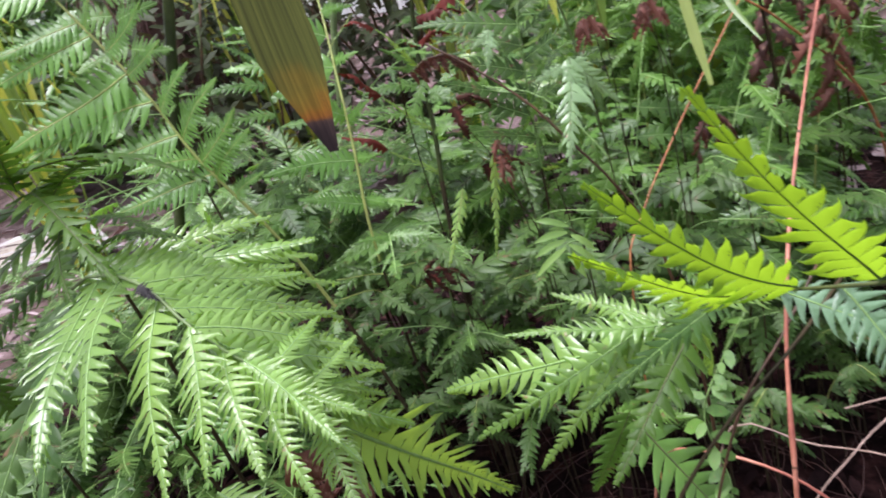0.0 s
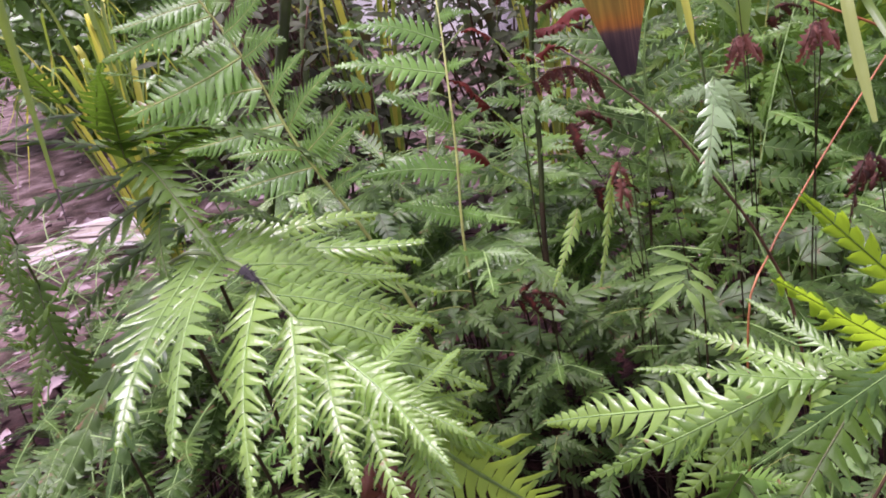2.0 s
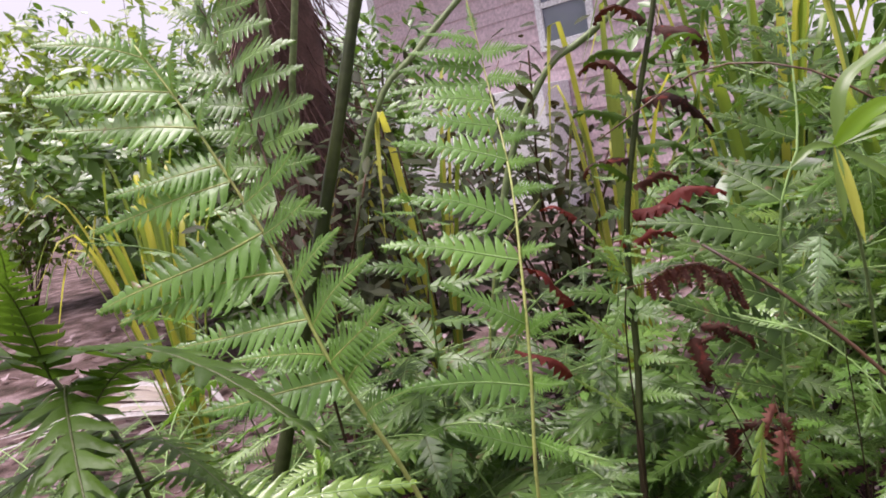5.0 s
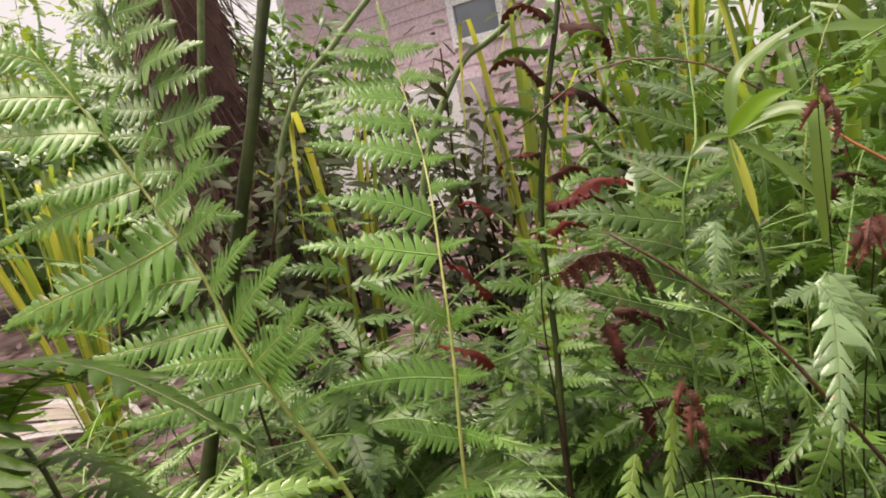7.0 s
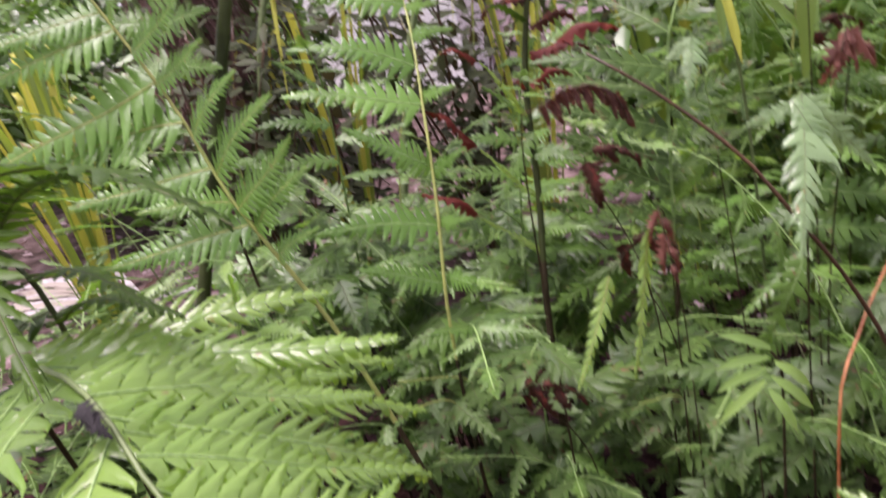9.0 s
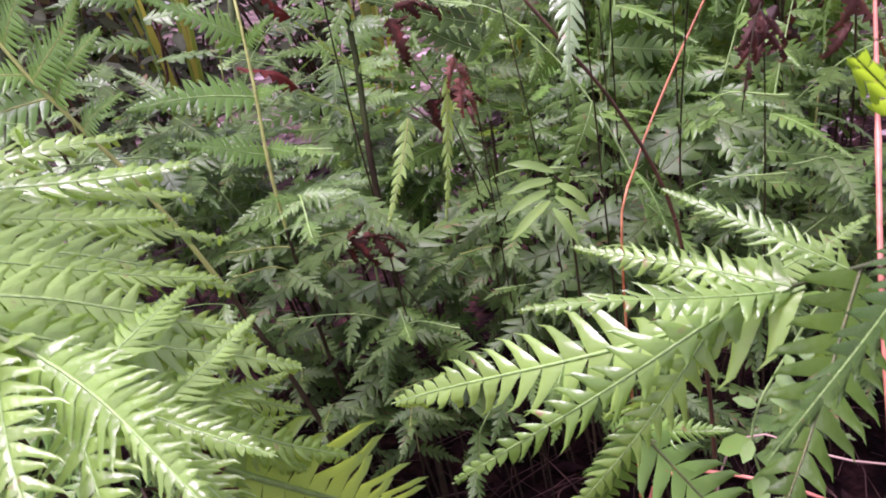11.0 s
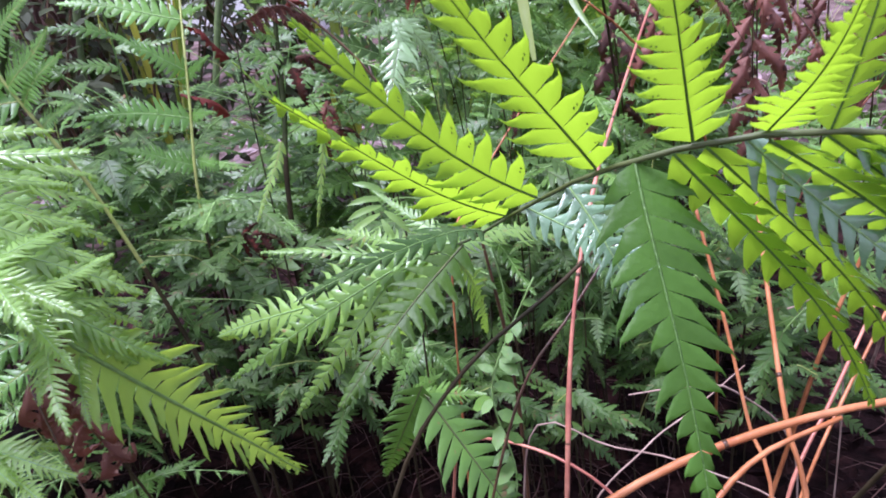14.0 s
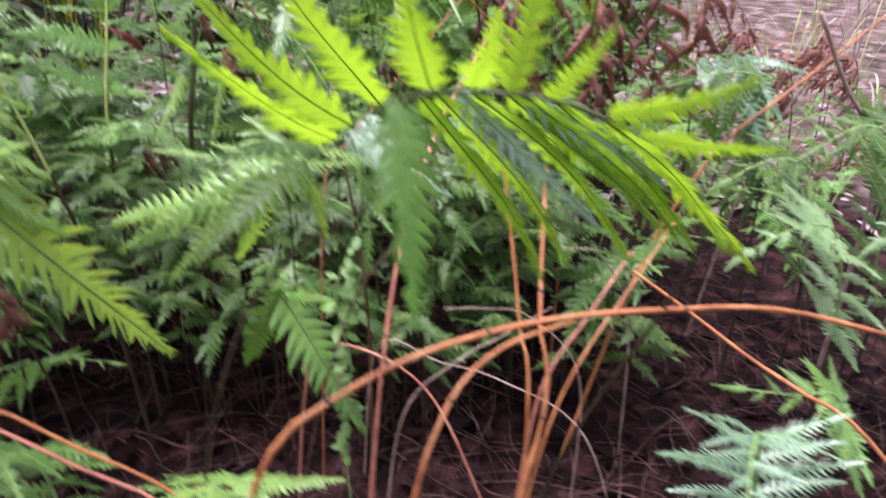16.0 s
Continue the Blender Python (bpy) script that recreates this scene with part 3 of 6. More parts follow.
# ---- the fronds nearest to the camera ----
UP = (0, 0, 1)
HF, HB = (0.0, -0.6, 0.8), (0.15, -0.45, 0.9)
fern("bright green arching fern frond with drooping leaflets", [(-0.53, 0.96, 0.0), (-0.58, 0.93, 0.45), (-0.55, 0.84, 0.82), (-0.44, 0.735, 0.92), (-0.360, 0.690, 0.940), (-0.295, 0.645, 0.937),
     (-0.24, 0.602, 0.908), (-0.195, 0.584, 0.877), (-0.165, 0.602, 0.813), (-0.150, 0.625, 0.745)], 0.60, 0, 0.225, [(UP, UP, UP, 1.0)], NF, PETIOLE, 0.0042, 1,
     extra=(((-0.300, 0.640, 0.946), (-0.280, 0.622, 0.940), HF, BUD, 1.4), ((-0.292, 0.634, 0.944), (-0.274, 0.622, 0.934), HF, BUD, 1.2), ((-0.53, 0.81, 0.85), (-0.60, 0.60, 0.70), HF, DP, 1.0), ((-0.46, 0.75, 0.90), (-0.47, 0.55, 0.745), HF, DP, 1.0), ((-0.402, 0.714, 0.930), (-0.352, 0.484, 0.869), HF, NF, 1.0), ((-0.345, 0.680, 0.940), (-0.289, 0.465, 0.876), HF, NF, 1.0),
            ((-0.285, 0.637, 0.932), (-0.233, 0.462, 0.838), HF, NF, 1.0), ((-0.245, 0.606, 0.911), (-0.205, 0.480, 0.840), HF, NF, 1.05), ((-0.215, 0.592, 0.890), (-0.158, 0.480, 0.832), HF, NF, 1.05), ((-0.190, 0.586, 0.867), (-0.122, 0.480, 0.800), HF, NF, 1.05),
            ((-0.162, 0.606, 0.80), (-0.105, 0.51, 0.745), HF, NF, 1.0),
            ((-0.46, 0.75, 0.91), (-0.25, 0.86, 0.90), HB, NB, 1.0), ((-0.42, 0.725, 0.925), (-0.174, 0.787, 0.891), HB, NB, 1.0), ((-0.38, 0.70, 0.935), (-0.232, 0.832, 0.842), HB, NB, 1.0), ((-0.345, 0.68, 0.94), (-0.20, 0.83, 0.85), HB, NB, 1.0),
            ((-0.315, 0.659, 0.938), (-0.178, 0.813, 0.816), HB, NB, 1.0), ((-0.28, 0.635, 0.930), (-0.20, 0.79, 0.80), HB, NB, 1.0), ((-0.25, 0.61, 0.912), (-0.155, 0.74, 0.765), HB, NB, 1.0), ((-0.23, 0.60, 0.90), (-0.14, 0.70, 0.77), HB, NB, 1.0),
            ((-0.21, 0.59, 0.888), (-0.125, 0.69, 0.738), HB, NB, 1.0), ((-0.18, 0.593, 0.845), (-0.10, 0.68, 0.70), HB, NB, 1.0),
            ((-0.165, 0.602, 0.80), (-0.146, 0.600, 0.715), HF, DC, 0.9), ((-0.170, 0.600, 0.80), (-0.160, 0.605, 0.730), HF, DT, 0.7),
            ((-0.170, 0.600, 0.825), (-0.136, 0.700, 0.813), HB, NY, 1.2), ((-0.165, 0.602, 0.813), (-0.129, 0.700, 0.764), HB, NY, 1.2), ((-0.158, 0.615, 0.78), (-0.140, 0.700, 0.727), HB, NY, 1.2), ((-0.185, 0.590, 0.86), (-0.166, 0.70, 0.844), HB, NY, 1.1), ((-0.180, 0.593, 0.845), (-0.179, 0.70, 0.728), HB, NY, 1.1),
            ((-0.240, 0.602, 0.908), (-0.135, 0.690, 0.806), HB, NY, 1.25), ((-0.215, 0.592, 0.890), (-0.113, 0.690, 0.772), HB, NY, 1.25), ((-0.205, 0.588, 0.883), (-0.137, 0.660, 0.758), HB, NY, 1.25), ((-0.190, 0.586, 0.867), (-0.122, 0.660, 0.713), HB, NY, 1.25), ((-0.220, 0.594, 0.894), (-0.156, 0.630, 0.752), HB, NY, 1.25), ((-0.250, 0.610, 0.912), (-0.163, 0.660, 0.798), HB, NY, 1.25),
            ((-0.190, 0.586, 0.867), (-0.087, 0.550, 0.826), HF, NY, 1.25), ((-0.175, 0.597, 0.835), (-0.109, 0.550, 0.774), HF, NY, 1.25), ((-0.163, 0.605, 0.805), (-0.143, 0.540, 0.754), HF, NY, 1.25), ((-0.200, 0.586, 0.880), (-0.094, 0.500, 0.842), HF, NY, 1.25), ((-0.152, 0.622, 0.755), (-0.130, 0.570, 0.707), HF, NY, 1.25),
            ((-0.30, 0.648, 0.937), (-0.163, 0.752, 0.803), HB, NB, 1.0), ((-0.265, 0.622, 0.921), (-0.158, 0.722, 0.832), HB, NB, 1.0), ((-0.33, 0.67, 0.939), (-0.190, 0.755, 0.868), HB, NB, 1.0), ((-0.238, 0.60, 0.905), (-0.150, 0.70, 0.80), HB, NB, 1.0)),
     end=((-0.060, 0.845, 0.412), (-0.7, -0.25, 0.75), 1.0, NE))
fern("green fern frond behind a larger arching one", [(-0.60, 1.10, 0.0), (-0.56, 1.06, 0.35), (-0.47, 1.00, 0.62), (-0.41, 0.96, 0.80), (-0.36, 0.90, 0.90)], 0.42, 8, 0.22,
     [((0.95, -0.1, -0.15), (0.9, 0.1, -0.1), (0.1, -0.5, 0.8), 1.0), ((-0.7, -0.5, -0.2), (-0.6, -0.5, 0.0), (0.1, -0.5, 0.8), 0.8)], GB, RIB_GREEN, 0.004, 12)
HL, HQ = (0.0, 0.9, 0.4), (0.25, 0.55, 0.65)
HG = (-0.15, -0.55, 0.82)
fern("sunlit fern frond reaching out over the mulch, lime green from below", [(0.50, 0.80, 0.0), (0.55, 0.72, 0.35), (0.61, 0.63, 0.62), (0.61, 0.53, 0.80), (0.535, 0.455, 0.892), (0.470, 0.430, 0.938), (0.420, 0.424, 0.954),
     (0.362, 0.421, 0.960), (0.329, 0.430, 0.955), (0.285, 0.472, 0.930), (0.260, 0.525, 0.898), (0.237, 0.580, 0.864), (0.200, 0.612, 0.832), (0.142, 0.637, 0.806)], 0.57, 0, 0.20, [(UP, UP, UP, 1.0)], BH, RIB_DARK, 0.004, 2,
     extra=(((0.237, 0.580, 0.864), (0.112, 0.460, 0.995), (-0.35, 0.75, 0.6), LM, 0.78), ((0.258, 0.530, 0.895), (0.127, 0.475, 1.033), (-0.35, 0.8, 0.5), LM, 0.9), ((0.285, 0.472, 0.930), (0.183, 0.420, 1.096), HL, LM, 0.95), ((0.329, 0.430, 0.955), (0.299, 0.392, 1.074), HL, LM, 1.3),
            ((0.362, 0.421, 0.960), (0.372, 0.365, 1.030), HL, LM, 1.5), ((0.389, 0.421, 0.958), (0.407, 0.415, 1.094), HL, LM, 1.0), ((0.420, 0.424, 0.954), (0.466, 0.415, 1.016), HL, LM, 1.5), ((0.470, 0.430, 0.938), (0.588, 0.410, 0.982), HL, LM, 0.95), ((0.500, 0.440, 0.918), (0.620, 0.420, 0.920), HL, LM, 0.9),
            ((0.306, 0.450, 0.943), (0.322, 0.347, 0.785), (0.05, -0.75, 0.65), BROAD, 1.0), ((0.322, 0.436, 0.952), (0.430, 0.420, 0.794), HQ, LQ, 0.9), ((0.336, 0.427, 0.957), (0.451, 0.420, 0.808), HQ, LQ, 0.95), ((0.362, 0.421, 0.960), (0.504, 0.420, 0.815), HQ, LQ, 0.95),
            ((0.389, 0.421, 0.958), (0.526, 0.415, 0.846), HQ, LQ, 0.85), ((0.405, 0.422, 0.957), (0.545, 0.425, 0.832), HQ, LQ, 0.85), ((0.430, 0.425, 0.952), (0.562, 0.430, 0.822), HQ, LQ, 0.9), ((0.470, 0.430, 0.938), (0.590, 0.425, 0.822), HQ, LQ, 1.0), ((0.520, 0.448, 0.900), (0.63, 0.45, 0.79), HQ, LQ, 0.9),
            ((0.350, 0.423, 0.959), (0.478, 0.425, 0.841), HG, GLOSS, 0.7), ((0.40, 0.422, 0.957), (0.535, 0.44, 0.872), HG, GLOSS, 0.7),
            ((0.272, 0.500, 0.914), (0.314, 0.455, 0.835), HG, GLOSS, 1.35), ((0.248, 0.553, 0.881), (0.355, 0.520, 0.83), HG, GLOSS, 1.0),
            ((0.200, 0.612, 0.832), (0.105, 0.500, 0.760), (0.1, -0.7, 0.7), NLP, 1.1), ((0.215, 0.600, 0.846), (0.100, 0.47, 0.865), (0.2, -0.4, 0.9), DH, 0.6), ((0.158, 0.630, 0.812), (0.08, 0.74, 0.64), (0.4, -0.6, 0.6), NR, 0.9), ((0.150, 0.634, 0.809), (-0.03, 0.64, 0.70), (0.2, -0.6, 0.6), NR, 0.8),
            ((0.185, 0.618, 0.825), (0.21, 0.69, 0.70), (0.3, -0.6, 0.7), NR, 0.8), ((0.172, 0.625, 0.818), (0.03, 0.62, 0.835), (0.2, -0.5, 0.8), NR, 0.8),
            ((0.150, 0.634, 0.809), (0.26, 0.72, 0.795), (-0.2, -0.7, 0.7), NR, 0.9), ((0.172, 0.625, 0.818), (0.07, 0.71, 0.815), (0.0, -0.7, 0.7), NR, 0.9), ((0.145, 0.637, 0.806), (0.03, 0.62, 0.67), (0.2, -0.7, 0.6), NR, 0.8),
            ((0.215, 0.600, 0.846), (0.30, 0.68, 0.79), (-0.1, -0.5, 0.8), NR, 0.9), ((0.195, 0.614, 0.83), (0.12, 0.68, 0.86), (-0.2, -0.7, 0.5), NR, 0.8)),
     end=((-0.077, 0.737, 0.692), (0.1, -0.6, 0.8), 1.0, RE))
fern("upright fern frond with a pale yellow rachis", [(-0.22, 1.08, 0.0), (-0.27, 1.09, 0.4), (-0.36, 1.10, 0.72), (-0.434, 1.107, 0.879), (-0.469, 1.121, 0.938), (-0.517, 1.15, 1.039), (-0.586, 1.169, 1.168),
     (-0.640, 1.19, 1.25), (-0.70, 1.21, 1.33)], 0.46, 0, 0.27, [(UP, UP, UP, 1.0)], GY, RIB_YELLOW, 0.005, 3,
     extra=(((-0.680, 1.203, 1.303), (-0.810, 1.153, 1.344), (0.15, -0.75, 0.65), GY, 1.4), ((-0.642, 1.191, 1.253), (-0.817, 1.141, 1.280), (0.15, -0.75, 0.65), GY, 1.4), ((-0.609, 1.178, 1.204), (-0.789, 1.128, 1.233), (0.15, -0.75, 0.65), GY, 1.4), ((-0.579, 1.167, 1.155), (-0.719, 1.117, 1.141), (0.15, -0.75, 0.65), GY, 1.4), ((-0.568, 1.164, 1.134), (-0.748, 1.114, 1.100), (0.15, -0.75, 0.65), GY, 1.4), ((-0.533, 1.154, 1.069), (-0.768, 1.104, 0.999), (0.15, -0.75, 0.65), GY, 1.4), ((-0.506, 1.143, 1.015), (-0.725, 1.093, 0.986), (0.15, -0.75, 0.65), GY, 1.4), ((-0.479, 1.127, 0.958), (-0.650, 1.077, 0.952), (0.15, -0.75, 0.65), GY, 1.4), ((-0.457, 1.116, 0.918), (-0.555, 1.066, 0.936), (0.15, -0.75, 0.65), GY, 1.4), ((-0.441, 1.110, 0.891), (-0.608, 1.060, 0.878), (0.15, -0.75, 0.65), GY, 1.4),
            ((-0.680, 1.203, 1.303), (-0.643, 1.173, 1.356), (-0.2, -0.85, 0.45), GY, 1.4), ((-0.640, 1.190, 1.250), (-0.593, 1.160, 1.320), (-0.2, -0.85, 0.45), GY, 1.4), ((-0.604, 1.176, 1.195), (-0.536, 1.146, 1.260), (-0.2, -0.85, 0.45), GY, 1.4), ((-0.572, 1.165, 1.142), (-0.510, 1.135, 1.199), (-0.2, -0.85, 0.45), GY, 1.4), ((-0.551, 1.159, 1.103), (-0.450, 1.130, 1.160), (-0.2, -0.85, 0.45), GY, 1.4), ((-0.531, 1.154, 1.065), (-0.440, 1.124, 1.104), (-0.2, -0.85, 0.45), GY, 1.4), ((-0.499, 1.139, 1.002), (-0.404, 1.109, 1.067), (-0.2, -0.85, 0.45), GY, 1.4), ((-0.477, 1.126, 0.955), (-0.366, 1.096, 1.036), (-0.2, -0.85, 0.45), GY, 1.4), ((-0.453, 1.114, 0.910), (-0.352, 1.084, 0.991), (-0.2, -0.85, 0.45), GY, 1.4), ((-0.439, 1.109, 0.887), (-0.340, 1.079, 0.957), (-0.2, -0.85, 0.45), GY, 1.4), ((-0.419, 1.106, 0.847), (-0.343, 1.076, 0.889), (-0.2, -0.85, 0.45), GY, 1.4)))
fern("upright fern frond with a thin brown rachis", [(-0.53, 1.33, 0.0), (-0.59, 1.36, 0.5), (-0.654, 1.400, 1.067), (-0.682, 1.430, 1.167), (-0.710, 1.460, 1.256), (-0.754, 1.490, 1.362), (-0.809, 1.520, 1.436), (-0.855, 1.550, 1.493)], 0.55, 0, 0.16, [(UP, UP, (0.1, -0.7, 0.6), 1.0)], G, STEM_BROWN, 0.004, 7,
     extra=(((-0.658, 1.405, 1.082), (-0.769, 1.374, 1.062), (0.15, -0.75, 0.65), G, 1.7), ((-0.674, 1.421, 1.137), (-0.786, 1.391, 1.149), (0.15, -0.75, 0.65), G, 1.7), ((-0.688, 1.436, 1.185), (-0.790, 1.406, 1.207), (0.15, -0.75, 0.65), G, 1.7), ((-0.703, 1.452, 1.234), (-0.808, 1.422, 1.259), (0.15, -0.75, 0.65), G, 1.7), ((-0.723, 1.469, 1.288), (-0.818, 1.439, 1.320), (0.15, -0.75, 0.65), G, 1.7), ((-0.745, 1.484, 1.341), (-0.829, 1.454, 1.373), (0.15, -0.75, 0.65), G, 1.7), ((-0.779, 1.504, 1.395), (-0.858, 1.474, 1.421), (0.15, -0.75, 0.65), G, 1.7),
            ((-0.655, 1.401, 1.072), (-0.558, 1.371, 1.057), (-0.2, -0.85, 0.45), G, 1.7), ((-0.671, 1.418, 1.127), (-0.559, 1.388, 1.140), (-0.2, -0.85, 0.45), G, 1.7), ((-0.683, 1.431, 1.171), (-0.559, 1.401, 1.186), (-0.2, -0.85, 0.45), G, 1.7), ((-0.697, 1.446, 1.216), (-0.565, 1.416, 1.229), (-0.2, -0.85, 0.45), G, 1.7), ((-0.714, 1.463, 1.267), (-0.580, 1.433, 1.279), (-0.2, -0.85, 0.45), G, 1.7), ((-0.732, 1.475, 1.309), (-0.590, 1.445, 1.320), (-0.2, -0.85, 0.45), G, 1.7), ((-0.754, 1.490, 1.362), (-0.633, 1.460, 1.360), (-0.2, -0.85, 0.45), G, 1.7), ((-0.779, 1.504, 1.395), (-0.661, 1.474, 1.402), (-0.2, -0.85, 0.45), G, 1.7), ((-0.804, 1.517, 1.429), (-0.709, 1.487, 1.450), (-0.2, -0.85, 0.45), G, 1.7)))
fern("slender upright fern frond with flat leaflets", [(-0.24, 1.18, 0.0), (-0.265, 1.21, 0.4), (-0.27, 1.229, 0.671), (-0.266, 1.281, 0.828), (-0.275, 1.353, 0.946), (-0.295, 1.455, 1.067), (-0.343, 1.596, 1.21), (-0.37, 1.66, 1.33), (-0.38, 1.68, 1.38)], 0.42, 0, 0.16, [(UP, UP, (0.1, -0.85, 0.45), 1.0)], FR, RIB_YELLOW, 0.0042, 4,
     extra=(((-0.358, 1.632, 1.278), (-0.434, 1.582, 1.301), (0.15, -0.75, 0.65), FR, 1.35), ((-0.353, 1.619, 1.254), (-0.462, 1.569, 1.276), (0.15, -0.75, 0.65), FR, 1.35), ((-0.348, 1.607, 1.230), (-0.480, 1.557, 1.250), (0.15, -0.75, 0.65), FR, 1.35), ((-0.343, 1.596, 1.210), (-0.494, 1.546, 1.217), (0.15, -0.75, 0.65), FR, 1.35), ((-0.332, 1.563, 1.177), (-0.476, 1.513, 1.192), (0.15, -0.75, 0.65), FR, 1.35), ((-0.319, 1.526, 1.139), (-0.463, 1.475, 1.170), (0.15, -0.75, 0.65), FR, 1.35), ((-0.301, 1.474, 1.086), (-0.462, 1.424, 1.140), (0.15, -0.75, 0.65), FR, 1.35), ((-0.285, 1.404, 1.006), (-0.452, 1.354, 1.062), (0.15, -0.75, 0.65), FR, 1.35), ((-0.277, 1.363, 0.958), (-0.460, 1.313, 1.005), (0.15, -0.75, 0.65), FR, 1.35), ((-0.270, 1.312, 0.879), (-0.364, 1.262, 0.959), (0.15, -0.75, 0.65), FR, 1.35), ((-0.267, 1.274, 0.807), (-0.408, 1.194, 0.841), (0.15, -0.75, 0.65), FR, 1.35), ((-0.268, 1.250, 0.734), (-0.366, 1.200, 0.786), (0.15, -0.75, 0.65), FR, 1.35),
            ((-0.355, 1.624, 1.262), (-0.266, 1.594, 1.250), (-0.2, -0.85, 0.45), FR, 1.35), ((-0.344, 1.598, 1.214), (-0.259, 1.568, 1.191), (-0.2, -0.85, 0.45), FR, 1.35), ((-0.325, 1.544, 1.158), (-0.250, 1.514, 1.130), (-0.2, -0.85, 0.45), FR, 1.35), ((-0.313, 1.507, 1.119), (-0.245, 1.477, 1.117), (-0.2, -0.85, 0.45), FR, 1.35), ((-0.300, 1.469, 1.081), (-0.241, 1.439, 1.081), (-0.2, -0.85, 0.45), FR, 1.35), ((-0.290, 1.431, 1.039), (-0.220, 1.401, 1.044), (-0.2, -0.85, 0.45), FR, 1.35), ((-0.278, 1.370, 0.966), (-0.220, 1.340, 0.976), (-0.2, -0.85, 0.45), FR, 1.35), ((-0.269, 1.305, 0.867), (-0.211, 1.275, 0.905), (-0.2, -0.85, 0.45), FR, 1.35), ((-0.266, 1.276, 0.812), (-0.212, 1.246, 0.819), (-0.2, -0.85, 0.45), FR, 1.35), ((-0.268, 1.252, 0.739), (-0.193, 1.222, 0.724), (-0.2, -0.85, 0.45), FR, 1.35)))
fern("dark-stemmed fern frond with withered red leaflets", [(-0.16, 1.25, 0.0), (-0.155, 1.344, 0.589), (-0.146, 1.413, 0.783), (-0.142, 1.468, 0.957), (-0.11, 1.506, 1.117), (-0.067, 1.545, 1.276), (-0.05, 1.57, 1.40)], 0.50, 0, 0.09, [(UP, UP, UP, 1.0)], DC, STALK_GREEN, 0.0068, 5, thin=0.6, tip=False,
     extra=(((-0.076, 1.537, 1.244), (-0.140, 1.507, 1.271), (0, -0.6, 0.8), MIXED, 0.75), ((-0.087, 1.527, 1.202), (-0.173, 1.497, 1.203), (0, -0.6, 0.8), MIXED, 0.6), ((-0.101, 1.514, 1.149), (-0.162, 1.484, 1.201), (0, -0.6, 0.8), MIXED, 0.5), ((-0.113, 1.502, 1.101), (-0.191, 1.472, 1.135), (0, -0.6, 0.8), MIXED, 0.75), ((-0.122, 1.492, 1.058), (-0.190, 1.462, 1.049), (0, -0.6, 0.8), MIXED, 0.6), ((-0.128, 1.484, 1.026), (-0.171, 1.454, 1.063), (0, -0.6, 0.8), MIXED, 0.5), ((-0.077, 1.536, 1.239), (-0.005, 1.506, 1.193), (0, -0.6, 0.8), MIXED, 0.75), ((-0.091, 1.523, 1.186), (-0.018, 1.493, 1.212), (0, -0.6, 0.8), MIXED, 0.6), ((-0.106, 1.510, 1.133), (-0.010, 1.480, 1.086), (0, -0.6, 0.8), MIXED, 0.5), ((-0.119, 1.496, 1.074), (-0.047, 1.466, 1.060), (0, -0.6, 0.8), MIXED, 0.75), ((-0.130, 1.482, 1.016), (-0.062, 1.452, 1.029), (0, -0.6, 0.8), MIXED, 0.6),
            ((-0.139, 1.472, 0.973), (-0.009, 1.442, 1.002), (0, -0.6, 0.8), DT, 0.85), ((-0.142, 1.462, 0.940), (-0.072, 1.432, 0.949), (0, -0.6, 0.8), DT, 0.85), ((-0.143, 1.461, 0.934), (-0.157, 1.431, 0.951), (0, -0.6, 0.8), DT, 0.85), ((-0.137, 1.474, 0.984), (-0.043, 1.444, 0.978), (0, -0.6, 0.8), DT, 0.85),
            ((-0.080, 1.533, 1.228), (-0.137, 1.493, 1.229), (0.15, -0.75, 0.65), G, 1.0), ((-0.106, 1.510, 1.133), (-0.151, 1.470, 1.154), (0.15, -0.75, 0.65), G, 1.0), ((-0.144, 1.442, 0.876), (-0.196, 1.392, 0.788), (0.15, -0.75, 0.65), G, 1.0), ((-0.145, 1.433, 0.847), (-0.065, 1.393, 0.830), (0.15, -0.75, 0.65), G, 1.0), ((-0.148, 1.397, 0.738), (-0.074, 1.357, 0.746), (0.15, -0.75, 0.65), G, 1.0), ((-0.143, 1.448, 0.893), (-0.192, 1.408, 0.919), (0.15, -0.75, 0.65), G, 1.0), ((-0.146, 1.413, 0.783), (-0.077, 1.373, 0.792), (0.15, -0.75, 0.65), G, 1.0),
            ((-0.146, 1.413, 0.783), (-0.214, 1.383, 0.875), (0, -0.6, 0.8), PN, 0.8), ((-0.214, 1.383, 0.875), (-0.276, 1.353, 0.945), (0, -0.6, 0.8), DT, 0.85), ((-0.150, 1.385, 0.705), (-0.227, 1.355, 0.782), (0, -0.6, 0.8), PN, 0.8), ((-0.227, 1.355, 0.782), (-0.295, 1.325, 0.840), (0, -0.6, 0.8), DT, 0.85), ((-0.143, 1.448, 0.893), (-0.198, 1.418, 0.992), (0, -0.6, 0.8), PN, 0.8), ((-0.198, 1.418, 0.992), (-0.246, 1.388, 1.015), (0, -0.6, 0.8), DT, 0.85)))
fern("blue-green upright fern frond with crowded leaflets", [(0.02, 1.40, 0.0), (0.03, 1.40, 0.5), (0.053, 1.404, 0.941), (0.085, 1.43, 1.041), (0.094, 1.471, 1.138), (0.096, 1.523, 1.241), (0.09, 1.56, 1.33)], 0.50, 16, 0.18,
     [((-0.95, -0.2, 0.05), (-0.8, 0, 0.2), (0, -0.6, 0.8), 1.0), ((0.95, -0.1, 0.05), (0.8, 0, 0.3), (0, -0.6, 0.8), 0.7)], DP, RIB_GREEN, 0.004, 6, jitter=0.40, skip=0.18)


